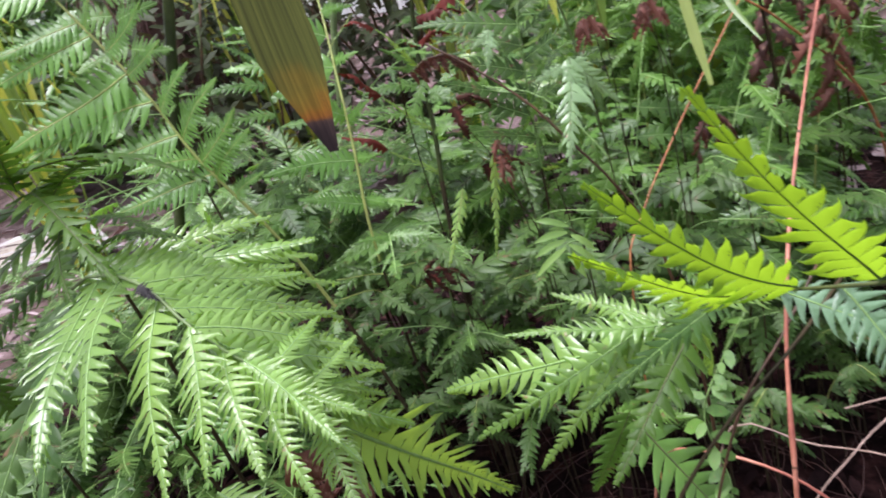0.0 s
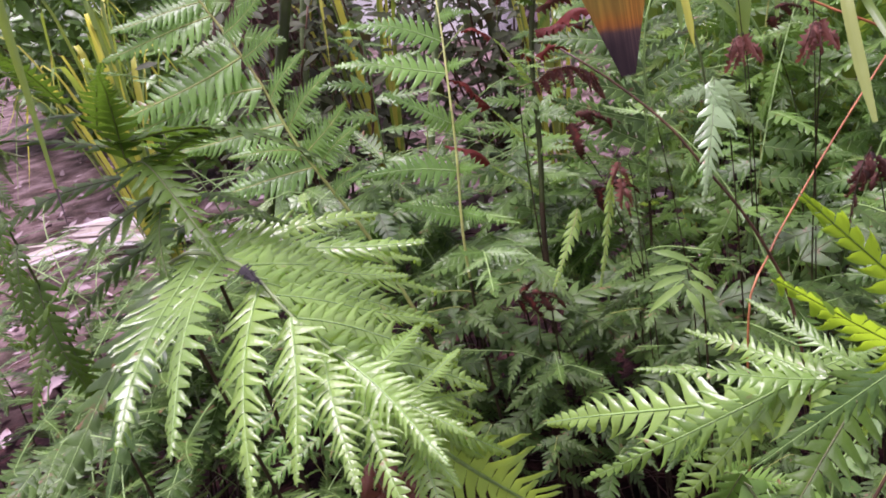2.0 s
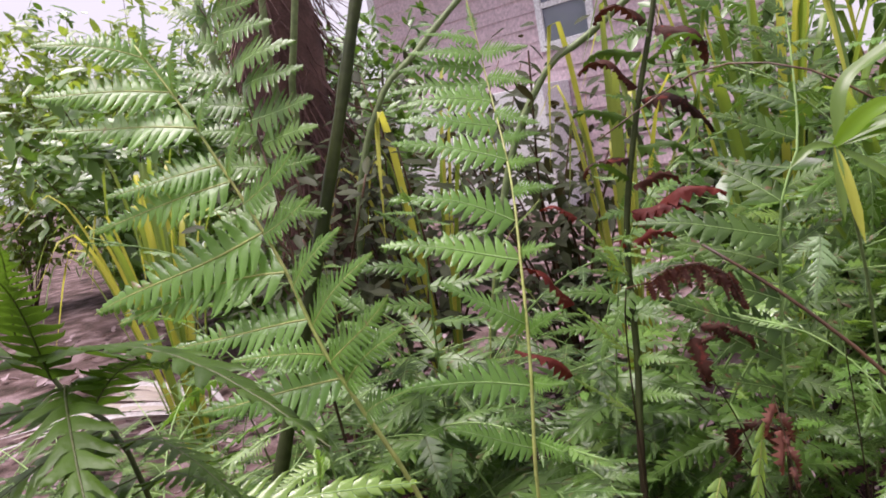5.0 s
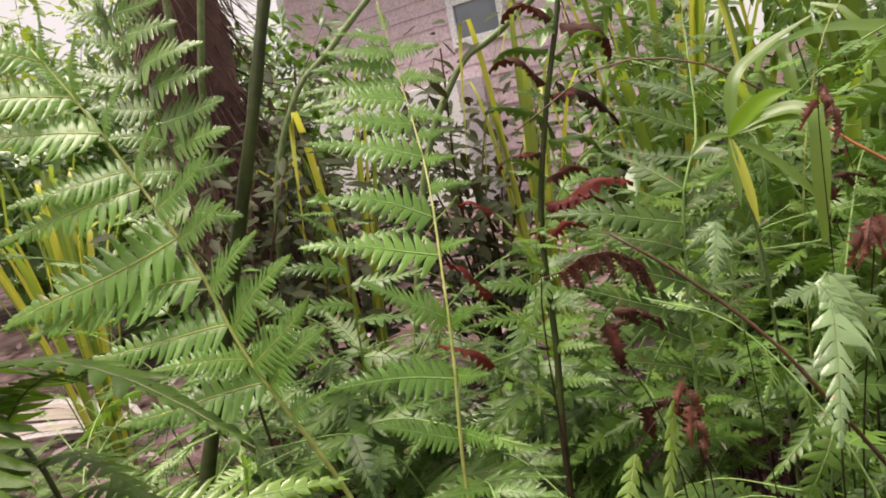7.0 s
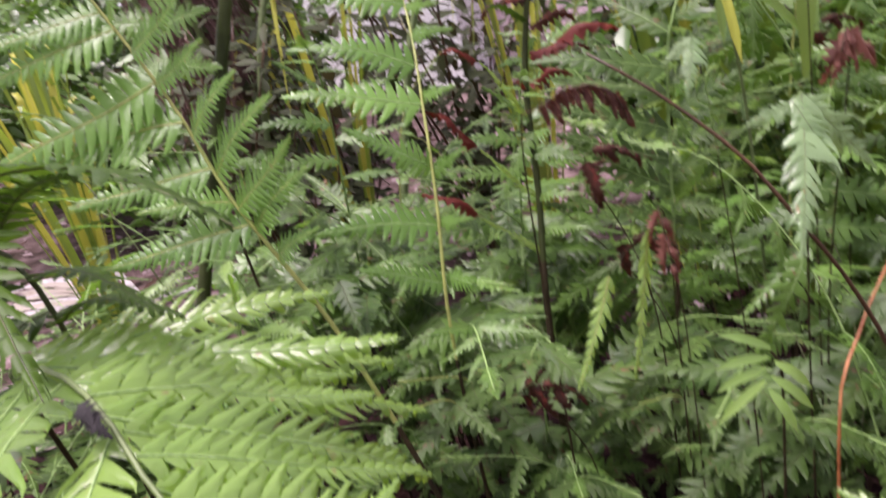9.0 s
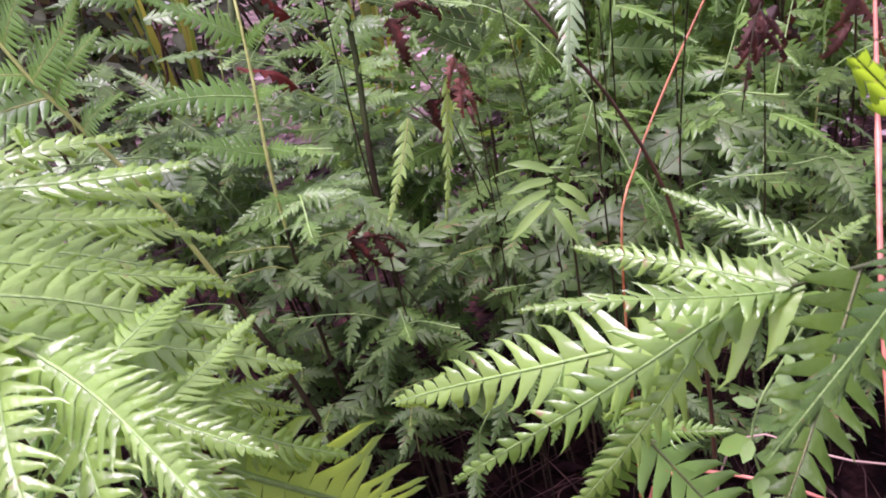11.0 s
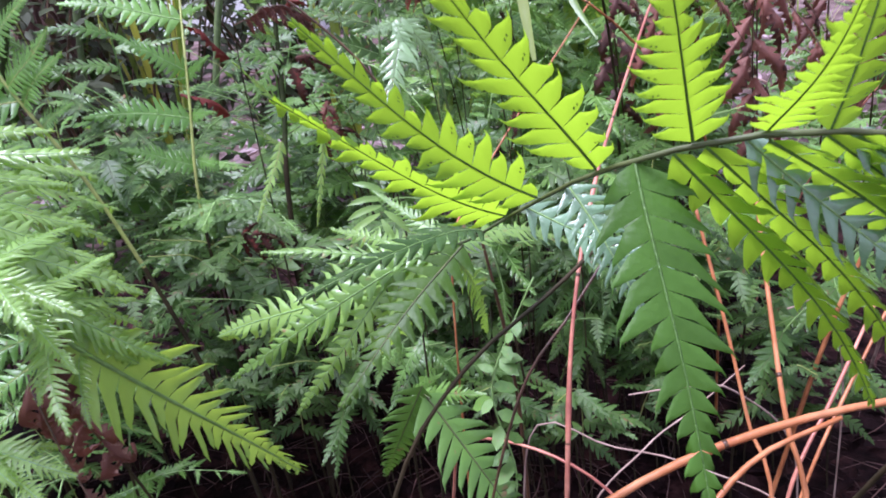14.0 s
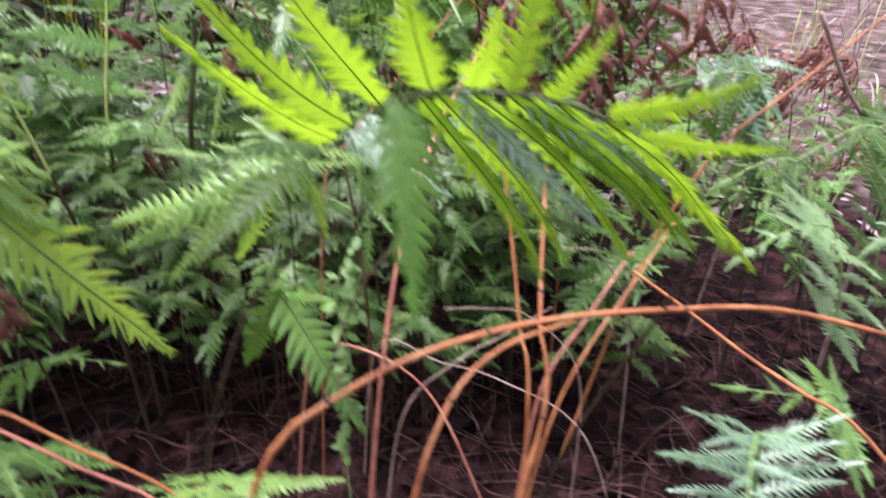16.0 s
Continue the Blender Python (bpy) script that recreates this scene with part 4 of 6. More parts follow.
def stem(label, curve, r0, r1, material, name="bare_stem", seed=0, group="bare fern stems", knot=0, end=None):
    pts, _ = spline(curve, 36)
    root = thing(name, pts[0], label, "stem", group)
    if material in (STEM_ORANGE, STEM_RED):
        r0, r1 = r0 * 0.82, r1 * 0.82
    vs, fs = tube(pts, r0, r1, 7, 0.10, random.Random(seed), knot)
    far = [1 if end and k // 7 > 35 * end[1] else 0 for k in range(len(fs) - 2)] + [0, 1 if end else 0]
    part("stalk", mesh("stalk", local(vs, pts[0]), fs, [material, end[0] if end else material], far), root, Matrix.Translation(pts[0]))
    if r0 >= 0.003 and name == "bare_stem":
        for f in (0.30, 0.47, 0.62, 0.78):  # dark joints along the stalk
            i = int(f * 35)
            r = r0 + (r1 - r0) * f
            a, b = pts[i], pts[i].lerp(pts[i + 1], 0.004 / max((pts[i + 1] - pts[i]).length, 1e-4))
            vs, fs = tube([a, a.lerp(b, 0.5), b], r * 1.12, r * 1.08, 7)
            part("joint", mesh("joint", local(vs, pts[0]), fs, [STEM_BROWN]), root, Matrix.Translation(pts[0]), "darker brown joint")
    return root


stem("bare brown arching fern stem", [(0.24, 1.0, 0.0), (0.235, 0.99, 0.40), (0.21, 0.985, 0.631), (0.19, 0.985, 0.72), (0.150, 0.975, 0.81), (0.111, 0.965, 0.874), (0.074, 0.965, 0.931), (0.016, 0.972, 0.990), (-0.035, 0.984, 1.030)], 0.0036, 0.0013, STEM_BROWN, seed=1)
stem("bare orange stem arching over the ferns", [(0.66, 1.40, 0.0), (0.62, 1.36, 0.6), (0.44, 1.27, 0.88), (0.266, 1.275, 0.999), (0.189, 1.334, 1.072), (0.105, 1.37, 1.138), (0.041, 1.391, 1.160), (-0.03, 1.427, 1.160), (-0.152, 1.388, 1.098)], 0.004, 0.0013, STEM_ORANGE, seed=2, end=(STEM_BROWN, 0.74))
stem("thin reddish leaning stem", [(0.14, 1.0, 0.0), (0.155, 1.038, 0.59), (0.188, 1.091, 0.683), (0.245, 1.157, 0.752), (0.325, 1.237, 0.838), (0.40, 1.30, 0.92)], 0.0022, 0.0016, STEM_ORANGE, seed=3)
stem("upright pinkish bare stem", [(0.25, 0.62, 0.0), (0.262, 0.63, 0.3), (0.277, 0.676, 0.521), (0.300, 0.766, 0.67), (0.345, 0.88, 0.785), (0.434, 1.082, 0.90), (0.48, 1.18, 0.95)], 0.0042, 0.0018, STEM_RED, seed=4, knot=7)
stem("dark green upright palm stalk", [(-0.86, 1.09, 0.0), (-0.73, 1.27, 0.55), (-0.585, 1.463, 1.115), (-0.529, 1.56, 1.377), (-0.47, 1.64, 1.62)], 0.014, 0.010, STALK_GREEN, name="palm_stalk", seed=5)
stem("thick orange stem bent over the mulch", [(0.08, 0.44, 0.0), (0.10, 0.45, 0.30), (0.162, 0.478, 0.535), (0.245, 0.519, 0.597), (0.346, 0.568, 0.625), (0.48, 0.602, 0.645), (0.616, 0.612, 0.655), (0.761, 0.623, 0.652), (0.95, 0.64, 0.60)], 0.0048, 0.0042, STEM_ORANGE, seed=6)
stem("orange stem curving up from the mulch", [(0.25, 0.40, 0.0), (0.29, 0.43, 0.32), (0.322, 0.461, 0.494), (0.341, 0.491, 0.555), (0.375, 0.535, 0.603), (0.43, 0.577, 0.627), (0.507, 0.602, 0.643)], 0.0045, 0.003, STEM_ORANGE, seed=7)
stem("orange stem standing in the mulch", [(0.40, 0.43, 0.0), (0.43, 0.48, 0.25), (0.45, 0.528, 0.421), (0.475, 0.57, 0.508), (0.483, 0.60, 0.569), (0.473, 0.626, 0.618), (0.478, 0.70, 0.70), (0.49, 0.80, 0.80)], 0.0045, 0.0025, STEM_ORANGE, seed=8)
stem("orange stem lying across the mulch", [(0.60, 0.70, 0.66), (0.679, 0.665, 0.614), (0.74, 0.622, 0.581), (0.793, 0.575, 0.562), (0.86, 0.531, 0.527), (1.05, 0.45, 0.3), (1.2, 0.4, 0.0)][::-1], 0.004, 0.003, STEM_ORANGE, seed=9)

# ---- the thicket behind ----


def template(seed, meshes, rib, h, arch, count, size, start=0.36, droop=0.1, jitter=0.36):
    """An upright frond about h high, that arches over towards +Y."""
    rng = random.Random(seed)
    c = [(0, 0, 0), (0.02, 0.02 * arch, h * 0.35), (0.0, 0.12 * arch, h * 0.7), (-0.02, 0.30 * arch, h * 0.92), (-0.02, 0.52 * arch, h)]
    return fern("green fern frond in the thicket", c, start, count, size,
                [((-1, 0.05, -droop), (-0.8, 0.3, -droop), (0, 0.35, 0.9), 1.0), ((1, 0.05, -droop), (0.8, 0.3, -droop), (0, 0.35, 0.9), 1.0)], meshes, rib, 0.0032, seed, jitter=jitter, skip=0.10)


def hanging_template(seed, meshes, rib, h, count, size):
    """An upright frond with leaflets that hang."""
    c = [(0, 0, 0), (-0.02, 0.03, h * 0.4), (0.01, 0.10, h * 0.75), (0.03, 0.22, h * 0.95), (0.04, 0.34, h)]
    return fern("fern frond with hanging leaflets in the thicket", c, 0.50, count, size,
                [((-0.6, -0.2, -0.6), (-0.3, -0.1, -0.8), (-0.3, -0.6, 0.5), 1.0), ((0.6, -0.1, -0.6), (0.4, -0.1, -0.8), (0.3, -0.6, 0.5), 1.0)], meshes, rib, 0.003, seed, jitter=0.42, skip=0.12, taper=1.6)


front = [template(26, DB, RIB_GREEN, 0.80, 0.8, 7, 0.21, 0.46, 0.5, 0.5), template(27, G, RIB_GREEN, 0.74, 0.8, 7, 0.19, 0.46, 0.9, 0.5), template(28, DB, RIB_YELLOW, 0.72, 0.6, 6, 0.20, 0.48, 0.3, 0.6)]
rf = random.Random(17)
for k in range(25):  # the nearest rank: bare stipes below, leaflets that reach out at knee height, mostly in the shade-darkened green
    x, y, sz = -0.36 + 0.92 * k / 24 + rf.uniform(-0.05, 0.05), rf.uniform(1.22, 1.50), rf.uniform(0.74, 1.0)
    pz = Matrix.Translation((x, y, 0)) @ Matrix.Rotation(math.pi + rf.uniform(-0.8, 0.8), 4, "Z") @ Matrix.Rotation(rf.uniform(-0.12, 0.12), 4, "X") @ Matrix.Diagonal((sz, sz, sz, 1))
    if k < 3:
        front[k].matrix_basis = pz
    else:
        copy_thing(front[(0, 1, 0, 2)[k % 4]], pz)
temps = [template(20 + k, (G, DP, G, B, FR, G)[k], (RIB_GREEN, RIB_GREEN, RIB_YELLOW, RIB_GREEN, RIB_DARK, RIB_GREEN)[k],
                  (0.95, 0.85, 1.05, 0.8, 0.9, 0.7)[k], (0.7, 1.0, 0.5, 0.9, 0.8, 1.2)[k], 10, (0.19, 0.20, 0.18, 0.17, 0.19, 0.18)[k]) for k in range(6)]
droopy = [hanging_template(70, G, RIB_GREEN, 0.95, 10, 0.15), hanging_template(71, pinna_set(SHADE_GREEN, RIB_DARK, count=6, half=0.20, lobes=11, gap=0.18, cut=0.7, lean=0.7, droop=0.3, rag=0.2), RIB_DARK, 0.85, 9, 0.13),
          hanging_template(72, pinna_set(PALE, RIB_GREEN, count=6, half=0.20, lobes=10, gap=0.22, cut=0.75, lean=0.8, droop=0.3, rag=0.2), RIB_GREEN, 0.9, 8, 0.12)]
droopy_used = [0, 0, 0]
rb = random.Random(11)
spots = []
for lo, hi, near, far, num, s0, s1 in ((-0.55, 0.30, 1.45, 1.85, 30, 0.70, 1.05), (-0.5, 0.9, 1.65, 2.3, 30, 0.75, 1.10), (-1.7, -0.8, 1.45, 2.2, 8, 0.5, 0.85), (0.45, 1.6, 1.5, 2.4, 30, 0.6, 0.85), (1.0, 2.1, 1.2, 2.0, 10, 0.5, 0.72), (-1.25, -0.5, 0.98, 1.35, 8, 0.45, 0.72), (0.0, 0.45, 1.7, 2.2, 9, 1.15, 1.4), (-1.0, -0.62, 1.5, 1.95, 7, 1.05, 1.25), (-0.15, 0.7, 1.55, 2.4, 10, 1.3, 1.5), (-1.05, -0.52, 0.70, 1.05, 10, 0.45, 0.62), (-1.25, -0.62, 0.62, 1.25, 10, 0.40, 0.58), (-0.1, 0.3, 1.9, 2.3, 4, 1.3, 1.5), (0.0, 0.9, 2.2, 2.8, 12, 1.5, 1.8), (0.1, 0.9, 1.5, 1.9, 12, 0.8, 1.1), (0.28, 0.85, 1.22, 1.65, 12, 0.70, 1.0)):
    for k in range(num):
        x, y, sz = rb.uniform(lo, hi), rb.uniform(near, far), rb.uniform(s0, s1)
        if not (y < 1.56 and -0.40 < x < 0.10 and sz > 0.70):  # the tall fronds stand free here
            spots.append((x, y, sz))
for k, (x, y, s) in enumerate(spots):
    pz = Matrix.Translation((x, y, 0)) @ Matrix.Rotation(rb.uniform(-2.2, 2.2) + math.pi, 4, "Z") @ Matrix.Rotation(rb.uniform(-0.2, 0.2), 4, "X") @ Matrix.Diagonal((s, s, s, 1))
    if k < 6:
        temps[k].matrix_basis = pz
    else:
        if x > -0.22 and k % 5 in (1, 3):
            j = (0, 1, 0, 2)[k // 5 % 4]
            if droopy_used[j]:
                copy_thing(droopy[j], pz)
            else:
                droopy[j].matrix_basis = pz
                droopy_used[j] = 1
        else:
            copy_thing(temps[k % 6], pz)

for x, y, sz, a in ((-0.52, 1.62, 1.12, 0.3), (-0.40, 1.72, 1.16, -0.5), (-0.30, 1.80, 1.12, 0.9), (-0.22, 1.66, 1.02, 0.2), (-0.46, 1.85, 1.22, -1.1), (-0.12, 1.78, 1.18, 0.6), (-0.60, 1.75, 1.20, 1.2)):
    copy_thing(temps[(0, 1)[sz > 1.15]], Matrix.Translation((x, y, 0)) @ Matrix.Rotation(math.pi + a, 4, "Z") @ Matrix.Diagonal((sz, sz, sz, 1)))
for k, (x, y, s, a) in enumerate(((0.22, 1.17, 0.90, 0.4), (0.34, 1.16, 0.86, -0.5), (0.14, 1.27, 0.98, 0.8), (0.42, 1.22, 0.95, 0.2), (0.30, 1.30, 1.0, -0.9), (0.25, 1.22, 1.02, 0.1), (0.36, 1.26, 1.05, 1.0), (0.18, 1.32, 1.04, -0.4), (0.08, 1.30, 0.96, 0.6), (0.46, 1.32, 1.06, -0.2), (0.28, 1.14, 0.94, 1.3))):
    copy_thing(droopy[(1, 0, 1)[k % 3]], Matrix.Translation((x, y, 0)) @ Matrix.Rotation(a, 4, "Z") @ Matrix.Diagonal((s, s, s, 1)))

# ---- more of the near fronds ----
for k in range(24):  # a low rank below the first, its shade put into the darker green
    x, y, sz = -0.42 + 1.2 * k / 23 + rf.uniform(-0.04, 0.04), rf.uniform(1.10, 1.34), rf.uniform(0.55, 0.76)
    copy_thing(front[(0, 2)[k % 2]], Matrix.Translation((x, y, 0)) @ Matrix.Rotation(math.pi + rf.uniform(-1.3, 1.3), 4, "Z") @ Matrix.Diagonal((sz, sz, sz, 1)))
for k in range(18):  # low fronds under the arching one, coloured dark for the shade there
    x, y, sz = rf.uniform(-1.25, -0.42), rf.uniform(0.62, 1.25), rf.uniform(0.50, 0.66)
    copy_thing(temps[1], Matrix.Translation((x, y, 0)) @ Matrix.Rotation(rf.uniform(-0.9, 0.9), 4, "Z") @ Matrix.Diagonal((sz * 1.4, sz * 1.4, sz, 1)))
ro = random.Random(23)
for k in range(16):  # fronds that close the open edge beside the litter, shade painted in their dark green
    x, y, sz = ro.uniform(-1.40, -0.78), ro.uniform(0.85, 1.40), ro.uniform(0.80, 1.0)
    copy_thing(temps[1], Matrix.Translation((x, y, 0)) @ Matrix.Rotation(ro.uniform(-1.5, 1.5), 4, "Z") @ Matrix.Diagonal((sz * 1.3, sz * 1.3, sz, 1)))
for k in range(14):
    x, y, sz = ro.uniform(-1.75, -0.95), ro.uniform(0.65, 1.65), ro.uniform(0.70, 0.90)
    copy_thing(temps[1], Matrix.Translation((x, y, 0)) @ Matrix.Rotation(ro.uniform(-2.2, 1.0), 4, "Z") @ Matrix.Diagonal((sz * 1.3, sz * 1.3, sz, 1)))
fern("dark fern frond at the thicket's open edge", [(-0.78, 0.92, 0.0), (-0.77, 0.88, 0.5), (-0.74, 0.83, 0.86), (-0.69, 0.78, 1.00), (-0.62, 0.74, 1.06), (-0.54, 0.70, 1.06)], 0.60, 8, 0.17,
     [((-0.5, -0.2, 0.7), (-0.1, -0.4, 0.6), (0.2, 0.7, 0.5), 0.9), ((0.1, -0.4, -0.9), (0.5, -0.5, -0.6), (0.2, -0.3, 0.9), 1.0)], NLP, RIB_DARK, 0.004, 45)
fern("mid-green overhanging fern frond with drooping leaflets", [(-0.50, 0.92, 0.0), (-0.47, 0.86, 0.5), (-0.465, 0.815, 0.925), (-0.497, 0.800, 1.002), (-0.523, 0.79, 1.062), (-0.56, 0.77, 1.12), (-0.62, 0.73, 1.17)], 0.74, 8, 0.24,
     [((0.85, -0.2, 0.25), (0.4, -0.4, 0.5), (0, 0.3, 0.9), 0.9), ((-0.7, -0.4, -0.3), (-0.8, -0.3, 0.3), (0, -0.2, 1), 1.0)], NLP, RIB_DARK, 0.005, 31,
     extra=(((-0.505, 0.80, 1.04), (-0.207, 0.68, 1.017), (0, 0.2, 1), pinna_set(OLIVE, RIB_DARK, count=2, droop=0.22, half=0.14, lean=0.9, gap=0.34, lobes=15), 1.0), ((-0.50, 0.80, 1.01), (-0.30, 0.62, 0.96), (0, -0.2, 1), NLP, 0.9), ((-0.49, 0.81, 0.97), (-0.40, 0.66, 0.90), (0, -0.5, 0.8), NLP, 0.9)))
fern("fern frond tip with pale-edged leaflets", [(-0.42, 1.02, 0.0), (-0.40, 1.0, 0.5), (-0.385, 0.96, 0.86), (-0.40, 0.935, 0.915), (-0.46, 0.85, 0.895)], 0.60, 5, 0.13,
     [((-0.5, -0.5, -0.3), (-0.5, -0.5, -0.3), (0, -0.4, 0.9), 1.0), ((0.8, -0.3, 0.0), (0.6, -0.5, -0.2), (0, -0.4, 0.9), 1.0)], B, RIB_GREEN, 0.003, 44)
WL = pinna_set(leaf_mat("fern_silver", (0.14, 0.25, 0.10), (0.24, 0.37, 0.17), (0.3, 0.2, 0.08), (0.4, 0.58, 0.14), 0.27, 0.3, 0.70, 0.8), PETIOLE, count=4, half=0.20, lobes=12, cut=0.98, gap=0.26, lean=0.62, droop=0.20, rag=0.25)
fern("pale glossy fern frond hanging by a bare stem", [(0.17, 1.22, 0.0), (0.165, 1.19, 0.6), (0.15, 1.09, 0.90), (0.14, 1.04, 0.955), (0.125, 1.012, 0.962), (0.117, 1.008, 0.948)], 0.90, 0, 0.095,
     [(UP, UP, UP, 1.0)], WL, RIB_GREEN, 0.0022, 32, end=((0.107, 0.932, 0.850), (0.1, -1, 0.2), 0.8),
     extra=(((0.120, 1.010, 0.957), (0.082, 1.0, 0.945), (0, -0.9, 0.4), WL, 1.2), ((0.122, 1.012, 0.957), (0.150, 0.985, 0.895), (0, -1, 0.2), WL, 0.9), ((0.13, 1.02, 0.957), (0.185, 1.01, 0.89), (0, -1, 0.2), WL, 0.9), ((0.14, 1.04, 0.955), (0.165, 1.03, 0.90), (0, -1, 0.2), WL, 1.0)))
fern("withered fern frond with two pale hanging leaflets", [(0.02, 1.25, 0.0), (0.02, 1.23, 0.5), (0.02, 1.18, 0.80), (-0.002, 1.09, 0.835), (-0.044, 1.0, 0.828)], 0.70, 0, 0.13,
     [(UP, UP, UP, 1.0)], PN, STIPE, 0.0018, 33, tip=False, extra=(((-0.044, 1.0, 0.826), (-0.083, 0.955, 0.733), (0.1, -0.9, 0.1), PN, 1.1), ((-0.002, 1.09, 0.833), (-0.034, 1.06, 0.675), (0.3, -0.9, 0.1), PN, 0.6)))
fern("low glossy fern frond over the mulch", [(0.08, 0.98, 0.0), (0.08, 0.92, 0.3), (0.10, 0.85, 0.52), (0.13, 0.80, 0.55)], 0.75, 2, 0.09,
     [((0.5, -0.1, 0.7), (0.5, -0.1, 0.4), (0.1, -0.7, 0.6), 1.0), ((-0.4, -0.2, -0.8), (0.0, -0.2, -0.9), (0.1, -0.7, 0.6), 1.0)], BIGLOBE, RIB_DARK, 0.003, 34, end=((0.25, 0.745, 0.345), (0.2, -0.7, 0.7), 1.0),
     extra=(((0.12, 0.81, 0.56), (0.05, 0.84, 0.40), (0.2, -0.7, 0.6), BIGLOBE, 0.9), ((0.10, 0.85, 0.52), (0.20, 0.80, 0.55), (0.2, -0.7, 0.6), BIGLOBE, 0.9)))
fern("low bright fern frond under an arching one", [(-0.46, 0.82, 0.0), (-0.42, 0.76, 0.35), (-0.339, 0.640, 0.669), (-0.277, 0.600, 0.670)], 0.80, 0, 0.10, [(UP, UP, UP, 1.0)], NY, RIB_GREEN, 0.003, 46, tip=False,
     extra=(((-0.277, 0.600, 0.670), (-0.141, 0.550, 0.675), HB, NY, 1.2), ((-0.277, 0.600, 0.670), (-0.152, 0.520, 0.669), HB, NY, 1.2), ((-0.277, 0.600, 0.670), (-0.236, 0.620, 0.663), HB, NY, 1.2), ((-0.308, 0.620, 0.669), (-0.241, 0.680, 0.607), HB, NY, 1.2), ((-0.339, 0.640, 0.669), (-0.190, 0.540, 0.677), HB, NY, 1.2)))
fern("low green fern frond near the path", [(0.14, 0.62, 0.0), (0.13, 0.58, 0.25), (0.12, 0.54, 0.44), (0.10, 0.47, 0.50), (0.08, 0.36, 0.48)], 0.50, 8, 0.13,
     [((-0.9, 0.0, 0.15), (-0.8, -0.2, 0.1), (0, 0.2, 1), 1.0), ((0.9, 0.0, 0.1), (0.8, -0.2, 0.1), (0, 0.2, 1), 1.0)], B, RIB_GREEN, 0.004, 35)
fern("low green fern frond beside orange stems", [(-0.18, 0.66, 0.0), (-0.16, 0.62, 0.3), (-0.14, 0.56, 0.47), (-0.12, 0.47, 0.52), (-0.11, 0.36, 0.50)], 0.45, 8, 0.13,
     [((-0.9, 0.0, 0.15), (-0.8, -0.2, 0.1), (0, 0.2, 1), 1.0), ((0.9, 0.0, 0.1), (0.8, -0.2, 0.1), (0, 0.2, 1), 1.0)], G, RIB_GREEN, 0.004, 36)
fern("pale blue-green fern frond low over the mulch", [(0.82, 0.62, 0.0), (0.78, 0.58, 0.3), (0.72, 0.52, 0.54), (0.67, 0.44, 0.575), (0.64, 0.36, 0.54)], 0.45, 11, 0.14,
     [((-0.9, 0.2, 0.15), (-0.8, -0.2, 0.1), (0, -0.1, 1), 1.0), ((0.9, 0.0, 0.1), (0.8, -0.2, 0.1), (0, -0.1, 1), 1.0)], GLOSS, RIB_GREEN, 0.004, 37)
fern("green fern frond tip behind orange stems", [(1.0, 0.72, 0.0), (0.95, 0.68, 0.35), (0.86, 0.61, 0.53), (0.786, 0.59, 0.55), (0.700, 0.63, 0.535)], 0.50, 9, 0.09,
     [((0.0, 0.7, 0.5), (-0.4, 0.5, 0.5), (0, -0.6, 0.8), 1.0), ((0.1, -0.8, -0.3), (-0.4, -0.5, -0.2), (0, -0.6, 0.8), 1.0)], G, RIB_GREEN, 0.003, 38)
fern("blue-green fern frond with hanging leaflets", [(1.05, 1.3, 0.0), (1.02, 1.26, 0.5), (0.95, 1.2, 0.77), (0.87, 1.16, 0.82), (0.74, 1.12, 0.80)], 0.60, 7, 0.19,
     [((-0.2, -0.3, -0.9), (-0.3, -0.2, -0.9), (0, -0.8, 0.5), 1.0), ((0.2, 0.6, 0.3), (-0.3, 0.6, 0.3), (0, -0.8, 0.5), 0.6)], pinna_set(SHADE_GREEN, RIB_GREEN, droop=0.2), RIB_GREEN, 0.004, 39)
for k, (x, y, z, h) in enumerate(((1.05, 1.15, 0.0, 0.70), (1.25, 1.0, 0.0, 0.66), (1.3, 1.25, 0.0, 0.74), (1.02, 0.95, 0.0, 0.66), (1.16, 1.1, 0.0, 0.78), (1.45, 1.15, 0.0, 0.8))):
    fern("grey-green fern frond at the edge of the thicket", [(x + 0.1, y + 0.1, 0), (x + 0.08, y + 0.06, h * 0.5), (x, y, h * 0.88), (x - 0.10, y - 0.06, h * 0.98), (x - 0.24, y - 0.12, h * 0.92)], 0.42, 11, 0.15,
         [((-0.1, 0.8, 0.3), (-0.4, 0.5, 0.2), (0, -0.4, 0.9), 1.0), ((0.1, -0.9, -0.1), (-0.4, -0.7, -0.1), (0, -0.4, 0.9), 1.0)], PL if k % 2 else DP, RIB_GREEN, 0.004, 140 + k)
for k, (x, y, z) in enumerate(((0.44, 1.33, 0.92), (0.68, 1.36, 0.93), (0.58, 1.45, 0.98), (-0.26, 0.70, 0.68), (0.50, 1.24, 0.98), (0.75, 1.26, 1.0), (0.85, 1.30, 0.95), (0.62, 1.20, 0.92))):
    fern("withered red-brown fern frond with curled leaflets", [(x + 0.05, y + 0.10, 0), (x + 0.04, y + 0.07, z * 0.6), (x, y, z), (x + 0.04, y - 0.06, z - 0.03), (x + 0.09, y - 0.10, z - 0.12)], 0.62, 7, 0.13,
         [((-0.4, -0.2, -0.8), (-0.1, -0.3, -0.9), (0, -0.8, 0.5), 1.0), ((0.5, -0.2, -0.7), (0.3, -0.3, -0.8), (0, -0.8, 0.5), 1.0)], DD if k < 3 else (CURLED if k == 3 else DR), STEM_BROWN, 0.003, 50 + k, group="withered fronds")
